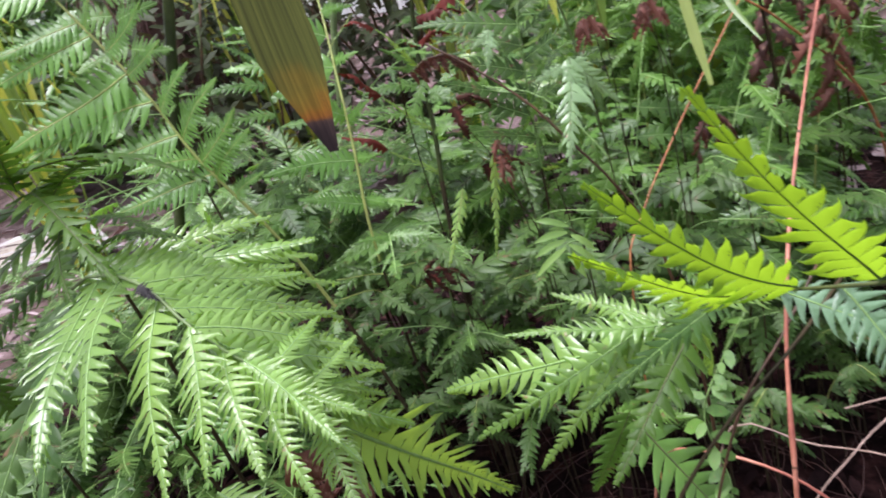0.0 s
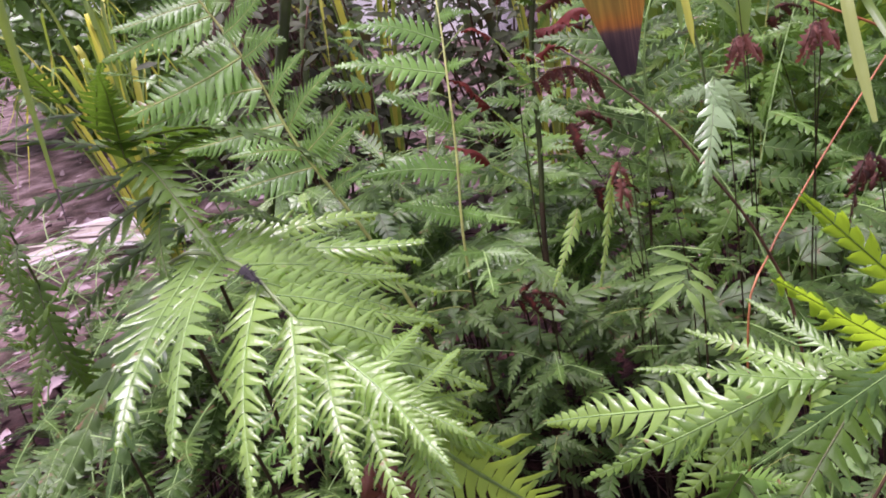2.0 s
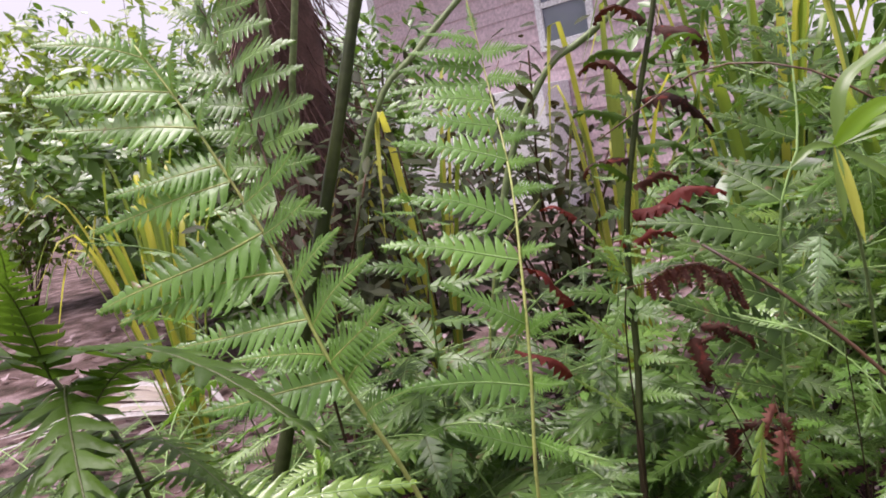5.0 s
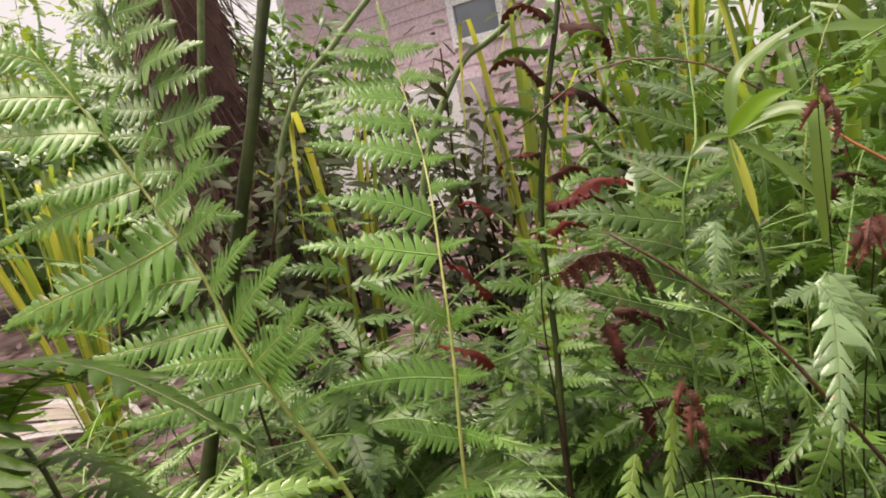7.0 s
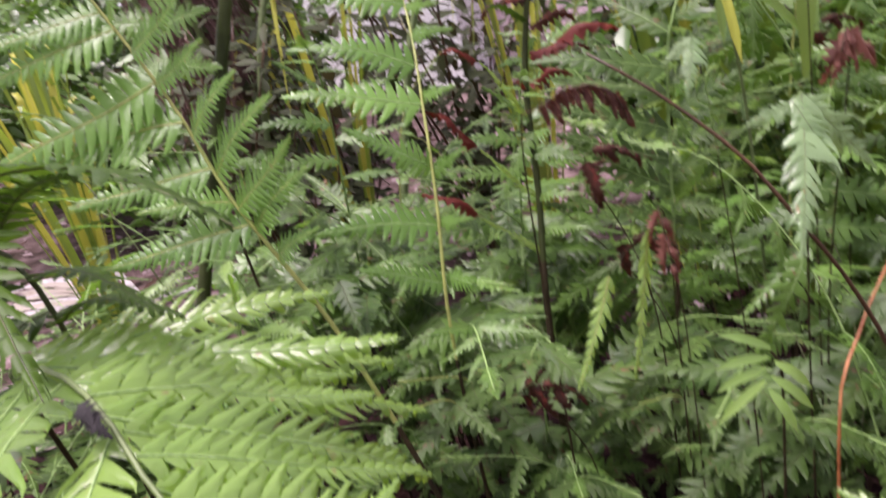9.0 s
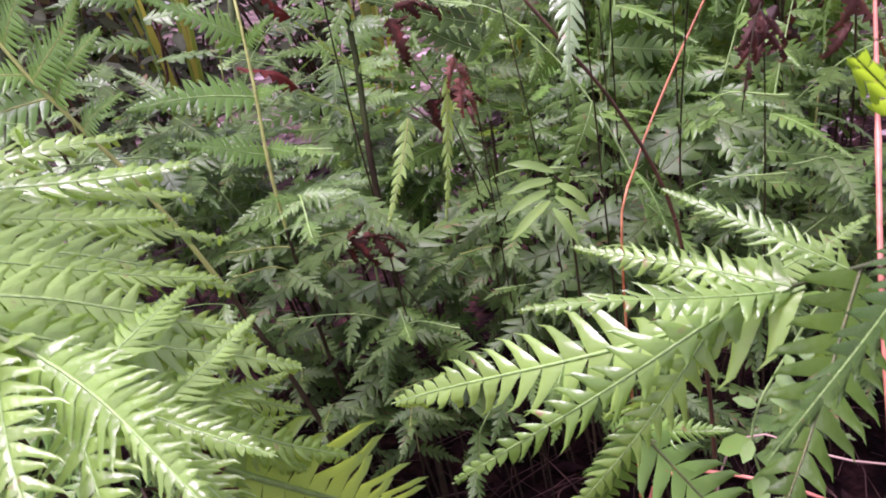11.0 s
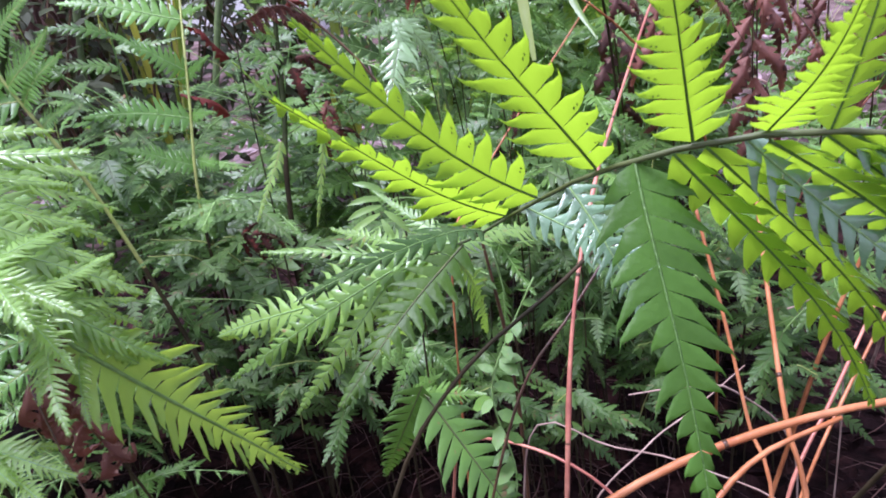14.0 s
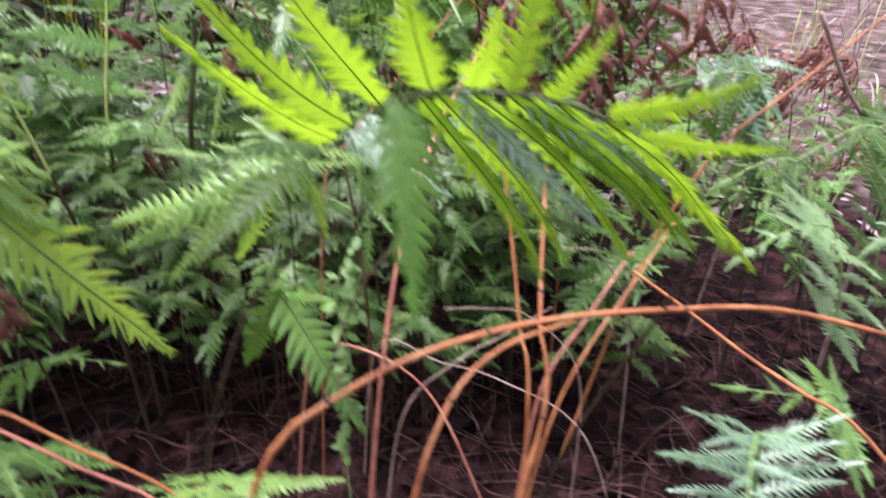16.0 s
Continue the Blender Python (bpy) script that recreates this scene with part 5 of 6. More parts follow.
fern("dark red withered frond arched over with hanging leaflets", [(-0.13, 1.20, 0.0), (-0.13, 1.18, 0.6), (-0.12, 1.14, 0.93), (-0.093, 1.122, 0.968), (-0.055, 1.127, 0.984), (-0.018, 1.130, 0.968), (-0.008, 1.130, 0.94)], 0.90, 9, 0.032,
     [((-0.1, -0.2, -1), (0.1, -0.2, -1), (0, -1, 0.2), 1.0), ((0.2, 0.1, -0.9), (0.2, 0.2, -0.9), (0, -1, 0.2), 0.8)], DEADFLAT, STEM_BROWN, 0.0025, 59, group="withered fronds", shape=lambda u: 1)
for x, y, z in ((0.147, 0.957, 1.012), (0.211, 0.897, 1.026)):
    fern("shrivelled pinkish red frond tip among the ferns", [(x + 0.06, y + 0.34, 0), (x + 0.05, y + 0.28, z * 0.6), (x + 0.02, y + 0.06, z - 0.03), (x, y, z), (x - 0.005, y - 0.01, z - 0.01)], 0.93, 5, 0.05,
         [((-0.5, -0.2, -0.7), (-0.2, -0.3, -0.9), (0, -0.8, 0.5), 1.0), ((0.5, -0.2, -0.6), (0.3, -0.3, -0.8), (0, -0.8, 0.5), 0.9)], PINK, STIPE, 0.002, 66, group="withered fronds", tip=False)
fern("brown withered frond hanging over the mulch", [(0.36, 1.16, 0.0), (0.35, 1.13, 0.6), (0.29, 0.98, 0.86), (0.262, 0.93, 0.855), (0.249, 0.917, 0.80)], 0.84, 6, 0.07,
     [((-0.4, -0.2, -0.8), (-0.1, -0.3, -0.9), (0, -0.8, 0.5), 1.0), ((0.5, -0.2, -0.7), (0.3, -0.3, -0.8), (0, -0.8, 0.5), 1.0)], DD, STIPE, 0.002, 68, group="withered fronds", tip=False)
fern("small silvery fern leaf among darker ferns", [(0.10, 1.16, 0.0), (0.09, 1.12, 0.6), (0.055, 1.0, 0.99), (0.045, 0.97, 1.030)], 0.90, 0, 0.06, [(UP, UP, UP, 1.0)], WL, RIB_GREEN, 0.0016, 69, tip=False,
     extra=(((0.045, 0.97, 1.030), (0.036, 0.95, 0.985), (0, -0.9, 0.4), WL, 1.0), ((0.046, 0.975, 1.028), (0.020, 0.965, 1.012), (0, -0.9, 0.4), WL, 1.0)))
for k, (x, y, z) in enumerate(((-0.02, 1.17, 0.90), (0.005, 1.17, 0.79), (-0.12, 1.07, 0.67), (0.30, 1.5, 0.95))):
    fern("small curled dark red withered frond", [(x + 0.02, y + 0.12, 0), (x + 0.02, y + 0.10, z * 0.7), (x - 0.04, y + 0.02, z - 0.02), (x, y, z), (x + 0.045, y, z - 0.025)], 0.86, 4, 0.065,
         [((0.1, -0.2, -0.8), (0.1, -0.3, -0.9), (0, -0.8, 0.5), 1.0), ((0.3, -0.2, 0.3), (0.3, -0.3, -0.5), (0, -0.8, 0.5), 0.7)], DC, RIB_DARK, 0.002, 60 + k, group="withered fronds")

for k, c in enumerate(([(0.47, 0.52, 0.0), (0.465, 0.56, 0.3), (0.465, 0.625, 0.535), (0.456, 0.667, 0.583), (0.447, 0.719, 0.660), (0.43, 0.80, 0.78)], [(0.43, 0.55, 0.0), (0.46, 0.6, 0.35), (0.487, 0.641, 0.519), (0.552, 0.708, 0.587), (0.62, 0.78, 0.65)],
                       [(0.45, 0.62, 0.0), (0.49, 0.67, 0.3), (0.538, 0.712, 0.475), (0.655, 0.827, 0.595), (0.72, 0.89, 0.66)], [(0.10, 0.93, 0.0), (0.13, 0.91, 0.3), (0.171, 0.884, 0.419), (0.333, 0.781, 0.412), (0.45, 0.70, 0.2)],
                       [(-0.30, 0.50, 0.0), (-0.22, 0.495, 0.5), (-0.151, 0.491, 0.598), (-0.033, 0.486, 0.538), (0.055, 0.478, 0.489), (0.16, 0.46, 0.38), (0.22, 0.45, 0.0)],
                       [(-0.32, 0.48, 0.0), (-0.24, 0.485, 0.48), (-0.151, 0.48, 0.58), (-0.033, 0.475, 0.522), (0.055, 0.467, 0.475), (0.15, 0.45, 0.35), (0.20, 0.44, 0.0)],
                       [(0.12, 0.70, 0.0), (0.17, 0.71, 0.35), (0.234, 0.744, 0.58), (0.298, 0.783, 0.66), (0.36, 0.84, 0.72)])):
    stem("bare orange-brown stem rising from the mulch", c, 0.0032 if k < 6 else 0.002, 0.0022 if k < 6 else 0.0016, (STEM_ORANGE, STEM_RED)[k % 2] if k < 6 else STEM_BROWN, seed=80 + k)
for k, c in enumerate(([(0.22, 1.0, 0.0), (0.252, 0.97, 0.355), (0.36, 0.92, 0.36), (0.463, 0.874, 0.357), (0.6, 0.80, 0.30), (0.7, 0.76, 0.0)], [(0.27, 0.74, 0.0), (0.30, 0.77, 0.35), (0.39, 0.84, 0.42), (0.469, 0.902, 0.430), (0.56, 0.98, 0.44)],
                       [(0.62, 0.9, 0.0), (0.60, 0.88, 0.35), (0.50, 0.84, 0.50), (0.42, 0.80, 0.54), (0.36, 0.78, 0.55)], [(0.75, 1.05, 0.0), (0.70, 0.98, 0.4), (0.60, 0.86, 0.6), (0.52, 0.76, 0.66)])):
    stem("thin dry pale twig leaning over the mulch", c, 0.0016, 0.0010, PALE_TWIG, name="dry_twig", seed=90 + k, group="dry twigs")

stem("orange stick leaning across the dry litter", [(0.62, 1.05, 0.0), (0.74, 1.10, 0.45), (0.86, 1.15, 0.67), (0.97, 1.19, 0.76), (1.10, 1.24, 0.85), (1.26, 1.3, 0.97)], 0.005, 0.003, STEM_ORANGE, name="dry_stick", seed=230, group="dry sticks")
stem("pinkish grey stick leaning across the dry litter", [(1.36, 1.42, 0.0), (1.30, 1.33, 0.50), (1.24, 1.29, 0.66), (1.13, 1.25, 0.78), (1.02, 1.2, 0.92)], 0.006, 0.004, PALE_TWIG, name="dry_stick", seed=231, group="dry sticks")
stem("pinkish grey stick leaning across the dry litter", [(1.05, 1.55, 0.0), (1.07, 1.45, 0.5), (1.10, 1.36, 0.74), (1.16, 1.28, 0.93)], 0.004, 0.002, PALE_TWIG, name="dry_stick", seed=232, group="dry sticks")
stem("thin red stick in the dry litter", [(0.80, 1.7, 0.0), (0.92, 1.62, 0.5), (1.08, 1.5, 0.80), (1.2, 1.42, 0.88)], 0.003, 0.002, STEM_RED, name="dry_stick", seed=233, group="dry sticks")
fern("blue-green fern frond tip with leaflets hanging over dry litter", [(0.98, 1.5, 0.0), (1.0, 1.46, 0.5), (0.98, 1.34, 0.80), (0.92, 1.26, 0.835), (0.80, 1.20, 0.83)], 0.74, 0, 0.10, [(UP, UP, UP, 1.0)], GLOSS, RIB_GREEN, 0.003, 152, tip=False,
     extra=(((0.93, 1.265, 0.832), (0.99, 1.18, 0.725), (0, -0.8, 0.5), GLOSS, 1.2), ((0.90, 1.245, 0.836), (0.955, 1.15, 0.66), (0, -0.8, 0.5), GLOSS, 1.1), ((0.86, 1.225, 0.836), (0.87, 1.16, 0.72), (0, -0.8, 0.5), GLOSS, 1.2), ((0.83, 1.21, 0.834), (0.84, 1.15, 0.755), (0, -0.8, 0.5), GLOSS, 1.2),
            ((0.95, 1.29, 0.82), (1.05, 1.24, 0.80), (0, -0.6, 0.8), GLOSS, 1.0)))
fern("dark fern frond with close narrow leaflets over dry litter", [(1.42, 1.5, 0.0), (1.38, 1.42, 0.4), (1.27, 1.32, 0.66), (1.18, 1.24, 0.70), (1.06, 1.15, 0.66), (0.98, 1.08, 0.58)], 0.48, 15, 0.11,
     [((0.2, 0.5, 0.8), (-0.2, 0.5, 0.7), (0, -0.7, 0.6), 1.0), ((0.3, -0.4, -0.8), (0.0, -0.5, -0.8), (0, -0.7, 0.6), 1.0)], NLP, RIB_DARK, 0.003, 153, jitter=0.10)
for k, (x, y, z) in enumerate(((1.45, 2.5, 0.66), (1.75, 2.3, 0.62), (1.9, 2.8, 0.55), (1.35, 1.95, 0.68), (2.2, 3.3, 0.5), (1.62, 1.8, 0.55))):
    fern("withered brown fern frond lying over on the dry litter", [(x + 0.2, y + 0.25, 0), (x + 0.16, y + 0.2, z * 0.6), (x, y, z), (x - 0.12, y - 0.08, z - 0.02), (x - 0.30, y - 0.16, z - 0.12)], 0.45, 9, 0.16,
         [((-0.4, -0.2, -0.7), (-0.1, -0.3, -0.8), (0, -0.8, 0.5), 1.0), ((0.3, 0.4, 0.2), (-0.3, 0.4, -0.2), (0, -0.8, 0.5), 0.9)], DR if k % 2 else PINK, STEM_BROWN, 0.003, 160 + k, group="withered fronds")

rk = random.Random(21)
for k in range(12):
    x, y, a, ln = rk.uniform(1.5, 3.2), rk.uniform(2.7, 5.0), rk.uniform(0, 3.1), rk.uniform(0.5, 1.1)
    dx, dy = math.cos(a) * ln, math.sin(a) * ln
    stem("dry stick lying on the leaf litter", [(x, y, 0.01), (x + dx * 0.4, y + dy * 0.4, 0.06 + 0.1 * rk.random()), (x + dx, y + dy, rk.uniform(0.05, 0.45))], 0.005, 0.003, (PALE_TWIG, STEM_RED, STEM_ORANGE)[k % 3], name="dry_stick", seed=200 + k, group="dry sticks")

# ---- fallen leaves and twigs ----
def fallen_leaves(num, spread, size0, size1, seed):
    rng = random.Random(seed)
    vs, fs = [], []
    for _ in range(num):
        x, y = spread(rng)
        ln, w = rng.uniform(size0, size1), rng.uniform(0.25, 0.5)
        rot = Matrix.Translation((x, y, 0.012 + rng.uniform(0, 0.03))) @ Matrix.Rotation(rng.uniform(0, 6.28), 4, "Z") @ Matrix.Rotation(rng.uniform(-0.5, 0.5), 4, "X") @ Matrix.Rotation(rng.uniform(-0.4, 0.4), 4, "Y")
        b = len(vs)
        cup = rng.uniform(0.05, 0.35)
        for u, h in ((-0.5, 0.0), (-0.2, 0.8), (0.15, 1.0), (0.5, 0.0)):
            for sgn in (-1, 0, 1):
                vs.append(rot @ V((u * ln, sgn * h * w * ln * 0.5, cup * ln * (abs(sgn) * h * 0.5 + u * u))))
        for i in range(3):
            for j in range(2):
                a = b + i * 3 + j
                fs.append((a, a + 1, a + 4, a + 3))
    return vs, fs


def round_clump(r):
    a = r.uniform(0, 2 * math.pi)
    d = 2.85 + 0.35 * math.sin(3 * a + 1.0) + 0.2 * math.sin(7 * a) + abs(r.gauss(0, 0.25)) + 4.0 * r.random() ** 1.3
    return 0.45 + d * math.cos(a), -0.2 + d * math.sin(a)


vs, fs = fallen_leaves(7000, round_clump, 0.04, 0.11, 3)
tagged(new("leaf_litter", mesh("leaf_litter", vs, fs, [LITTER])), "pinkish grey fallen leaves scattered on the ground", "leaf litter", kind="stuff")
# scraps share the blackened mulch colour, which carries the shade under the ferns
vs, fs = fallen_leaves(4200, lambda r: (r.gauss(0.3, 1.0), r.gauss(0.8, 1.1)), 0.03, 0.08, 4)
tagged(new("dark_litter", mesh("dark_litter", vs, fs, [SHADE_MULCH])), "dark damp leaf scraps on the mulch, colour darkened further for fern shade", "leaf litter", kind="stuff")
rt = random.Random(8)
vs, fs = [], []
for k in range(1100):
    x, y, a, ln = rt.uniform(-0.6, 1.5), rt.uniform(0.6, 2.6), rt.uniform(0, 6.28), rt.uniform(0.05, 0.30)
    lift, bend = abs(rt.gauss(0, 0.25)) * ln, rt.uniform(-0.3, 0.3) * ln
    p, _ = spline([V((x, y, 0.010)), V((x + math.cos(a) * ln * 0.5 - math.sin(a) * bend, y + math.sin(a) * ln * 0.5 + math.cos(a) * bend, 0.02 + lift * 0.7)), V((x + math.cos(a) * ln, y + math.sin(a) * ln, 0.012 + lift))], 7)
    v, f = tube(p, rt.uniform(0.0006, 0.0016), 0.0005, 4)
    b = len(vs)
    vs += v
    fs += [tuple(b + i for i in q) for q in f]
tagged(new("twig_litter", mesh("twig_litter", vs, fs, [TWIG])), "thin dry twigs and stalks lying on the mulch", "twigs", kind="stuff")


# ---- strap leaves, palms and shrub ----
def blade_mesh(name, pts, width, face, mats, fold=0.35, ends=(0.25, 0.02), n=24, tip_from=None, waves=0.0, run=0.30):
    """A strap leaf along pts, folded along its middle. tip_from: shares at which the second and third materials begin."""
    c, ln = spline(pts, n)
    vs, fs, idx = [], [], []
    for i, q in enumerate(c):
        t = (c[min(i + 1, n - 1)] - c[max(i - 1, 0)]).normalized()
        f = V(face)
        f = (f - t * f.dot(t)).normalized()
        s = t.cross(f)
        u = i / (n - 1)
        w = width * 0.5 * min(1, ends[0] + (1 - ends[0]) * u / 0.25) * min(1, ends[1] + (1 - ends[1]) * (1 - u) / run)
        for k in (-1, -0.5, 0, 0.5, 1):
            vs.append(q + s * (k * w) + f * (abs(k) * w * fold + waves * w * math.sin(9 * u + 3 * k)))
    for i in range(n - 1):
        for k in range(4):
            fs.append((i * 5 + k, i * 5 + k + 1, i * 5 + k + 6, i * 5 + k + 5))
            u = i / (n - 1)
            idx.append(0 if not tip_from or u < tip_from[0] else (1 if u < tip_from[1] else 2))
    return mesh(name, [v - c[0] for v in vs], fs, mats, idx), c[0]


def blade(parent, pts, width, face, mats, **kw):
    me, at = blade_mesh("blade", pts, width, face, mats, **kw)
    return part("blade", me, parent, Matrix.Translation(at))


# the scorched leaf that hangs from above beside the path
leafy = thing("hanging_palm_leaf", (-1.0, -0.35, 0.0), "scorched palm leaf with hanging brown-tipped blades", "palm leaf")
pts, _ = spline([(-1.0, -0.35, 0.0), (-0.95, -0.25, 0.9), (-0.75, -0.05, 1.6), (-0.35, 0.20, 1.78), (-0.10, 0.28, 1.72)], 30)
vs, fs = tube(pts, 0.012, 0.006, 7)
part("petiole", mesh("petiole", local(vs, (-1.0, -0.35, 0)), fs, [PETIOLE]), leafy, Matrix.Translation((-1.0, -0.35, 0)))
burnt = [BURNT]
blade(leafy, [(-0.10, 0.28, 1.72), (-0.118, 0.325, 1.5), (-0.128, 0.312, 1.32), (-0.120, 0.285, 1.25), (-0.116, 0.265, 1.205), (-0.108, 0.243, 1.142), (-0.106, 0.240, 1.124)], 0.0165, (0.3, -1, 0.2), burnt, ends=(0.5, 0.25), n=44, run=0.12)
blade(leafy, [(-0.10, 0.28, 1.72), (0.03, 0.29, 1.6), (0.050, 0.288, 1.35), (0.058, 0.290, 1.20), (0.061, 0.290, 1.141)], 0.022, (-0.2, -1, 0.2), burnt, ends=(0.5, 0.15), n=60, run=0.05)
blade(leafy, [(-0.10, 0.28, 1.72), (-0.25, 0.42, 1.66), (-0.34, 0.56, 1.45), (-0.38, 0.58, 1.2), (-0.385, 0.56, 1.020)], 0.013, (0.3, -1, 0.2), [STRAP, STRAP, TIP], tip_from=(0.8, 0.95), ends=(0.5, 0.02))
blade(leafy, [(-0.10, 0.28, 1.72), (-0.26, 0.36, 1.6), (-0.25, 0.33, 1.3), (-0.217, 0.281, 1.095), (-0.196, 0.255, 1.045), (-0.18, 0.22, 0.98)], 0.028, (0.4, -1, 0.3), [STREAK], ends=(0.2, 0.9), waves=0.15)

# the fan palm with a shaggy trunk
palm = thing("fan_palm", (-1.47, 2.95, 0.0), "fan palm with a shaggy brown fibrous trunk", "palm")
vs, fs = tube([V((-1.47, 2.95, z * 0.1)) for z in range(26)], 0.12, 0.16, 14, 0.10, random.Random(2))
part("trunk", mesh("trunk", local(vs, (-1.47, 2.95, 0)), fs, [FIBRE]), palm, Matrix.Translation((-1.47, 2.95, 0)))
rp = random.Random(4)
vs, fs = [], []
for k in range(420):
    a, z = rp.uniform(0, 6.28), rp.uniform(0.9, 2.4)
    c = V((-1.47 + 0.14 * math.cos(a), 2.95 + 0.14 * math.sin(a), z))
    out = V((math.cos(a), math.sin(a), 0))
    ln = rp.uniform(0.12, 0.4)
    v, f = tube([c, c + out * 0.05 + V((rp.uniform(-0.05, 0.05), 0, -ln * 0.5)), c + out * rp.uniform(0.03, 0.20) + V((rp.uniform(-0.1, 0.1), 0, -ln))], rp.uniform(0.002, 0.006), 0.001, 4)
    b = len(vs)
    vs += v
    fs += [tuple(b + i for i in q) for q in f]
part("fibre", mesh("fibre", local(vs, (-1.47, 2.95, 0)), fs, [FIBRE]), palm, Matrix.Translation((-1.47, 2.95, 0)), "loose brown palm fibre")
for c, r in (([(-1.30, 2.88, 0.95), (-1.24, 2.75, 1.3), (-1.15, 2.70, 1.55), (-1.05, 2.7, 1.9)], 0.014), ([(-1.40, 2.84, 1.0), (-1.44, 2.66, 1.4), (-1.45, 2.64, 1.6), (-1.46, 2.62, 2.0)], 0.016), ([(-1.32, 2.86, 1.0), (-1.30, 2.75, 1.4), (-1.22, 2.7, 1.9)], 0.015)):
    p, _ = spline([V(v) - V((0.11, 0, 0)) for v in c], 14)
    vs, fs = tube(p, r, r * 0.8, 7)
    part("petiole", mesh("petiole", local(vs, (-1.47, 2.95, 0)), fs, [PETIOLE]), palm, Matrix.Translation((-1.47, 2.95, 0)))
# leaning palm petioles in front of the house
for c in ([(-1.25, 2.60, 0.0), (-1.13, 2.64, 0.9), (-0.996, 2.689, 1.263), (-0.871, 2.74, 1.386), (-0.705, 2.806, 1.537), (-0.55, 2.87, 1.66)], [(-0.80, 2.45, 0.0), (-0.60, 2.54, 0.9), (-0.438, 2.6, 1.234), (-0.31, 2.645, 1.319), (-0.164, 2.696, 1.418), (0.0, 2.75, 1.52)]):
    stem("grey-green leaning palm petiole", c, 0.012, 0.010, PETIOLE, name="palm_petiole", group="palm petioles")


def strap_plant(label, at, num, h, width, mats, seed, spread=0.35, name="strap_leaf_plant"):
    rng = random.Random(seed)
    root = thing(name, at, label, "plant", "strap-leaf plants")
    for k in range(num):
        a = rng.uniform(0, 6.28)
        r, hh = rng.uniform(0.3, 1) * spread, h * rng.uniform(0.75, 1.1)
        o = V(at)
        d = V((math.cos(a), math.sin(a), 0))
        pts = [o + d * 0.02, o + d * r * 0.35 + V((0, 0, hh * 0.6)), o + d * r * 0.75 + V((0, 0, hh)), o + d * r * 1.25 + V((0, 0, hh * rng.uniform(0.55, 0.95)))]
        blade(root, pts, width * rng.uniform(0.7, 1.2), V((-d.x, -d.y, 0.6)), [rng.choice(mats)], fold=0.3)
    return root


strap_plant("clump of yellow-green strap leaves before the house", (-0.95, 2.75, 0), 9, 1.30, 0.022, [STRAP, STRAP, STRAP, YELLOW], 1)
strap_plant("clump of yellow-green strap leaves before the house", (-0.30, 2.75, 0), 11, 1.32, 0.020, [STRAP, STRAP, STREAK, YELLOW], 2)
strap_plant("clump of yellow-green strap leaves before the house", (0.15, 2.65, 0), 14, 1.5, 0.030, [STRAP, STRAP, STRAP, YELLOW], 6, 0.5)
strap_plant("clump of yellow-green strap leaves before the house", (0.75, 2.7, 0), 12, 1.5, 0.04, [STRAP], 7, 0.5)
strap_plant("yellow-green strap-leaf clump in the litter", (-1.75, 2.35, 0), 16, 1.15, 0.03, [YELLOW, STRAP], 3)
strap_plant("yellow-green strap-leaf clump in the litter", (-2.3, 3.0, 0), 14, 1.15, 0.035, [YELLOW, STRAP], 4)
strap_plant("tall green strap-leaf clump at the thicket's edge", (0.45, 2.2, 0), 14, 1.05, 0.035, [STRAP], 5, 0.5)

fan = thing("fan_palm_seedling", (0.16, 1.50, 0.0), "young palm with spread pointed green blades and one bent over", "palm")
pts, _ = spline([(0.16, 1.50, 0), (0.17, 1.48, 0.45), (0.145, 1.38, 0.85), (0.112, 1.305, 1.05)], 20)
vs, fs = tube(pts, 0.0026, 0.002, 6)
part("petiole", mesh("petiole", local(vs, (0.16, 1.50, 0)), fs, [PETIOLE]), fan, Matrix.Translation((0.16, 1.50, 0)))
hub = V((0.109, 1.300, 1.056))
for tip, w, m in (((0.176, 1.27, 1.098), 0.026, [LIME]), ((0.200, 1.26, 0.960), 0.013, [STRAP, STRAP, TIP]), ((0.124, 1.26, 0.952), 0.013, [YELLOW]), ((0.108, 1.27, 0.975), 0.012, [STRAP]),
                  ((0.225, 1.29, 1.058), 0.016, [STRAP]), ((0.245, 1.30, 1.075), 0.018, [LIME]), ((0.060, 1.28, 1.04), 0.012, [STRAP])):
    tip = V(tip)
    blade(fan, [hub, hub.lerp(tip, 0.5) + V((0, 0, 0.010)), tip], w * 0.8, (0, -0.8, 0.6), m, tip_from=(0.8, 0.93) if len(m) > 1 else None, ends=(0.3, 0.02), n=14)
blade(fan, [hub, (0.150, 1.30, 1.072), (0.182, 1.285, 1.074), (0.196, 1.27, 1.055), (0.192, 1.26, 1.00), (0.188, 1.255, 0.925)], 0.020, (0, -0.7, 0.7), [STRAP], ends=(0.3, 0.3), fold=0.25)
blade(fan, [(0.112, 1.305, 1.05), (0.125, 1.33, 1.115), (0.165, 1.35, 1.145), (0.225, 1.36, 1.172)], 0.016, (0, -0.5, 0.9), [STRAP], ends=(0.3, 0.1), fold=0.2)
straw = thing("dry_strap_leaf", (0.33, 1.30, 0.0), "pale yellowish strap leaf hanging among ferns", "leaf")
pts, _ = spline([(0.33, 1.30, 0.0), (0.45, 1.36, 0.55), (0.40, 1.24, 0.98), (0.31, 1.20, 1.03), (0.285, 1.10, 1.06)], 24)
vs, fs = tube(pts, 0.003, 0.002, 5)
part("stalk", mesh("stalk", local(vs, (0.33, 1.30, 0)), fs, [STIPE]), straw, Matrix.Translation((0.33, 1.30, 0)))
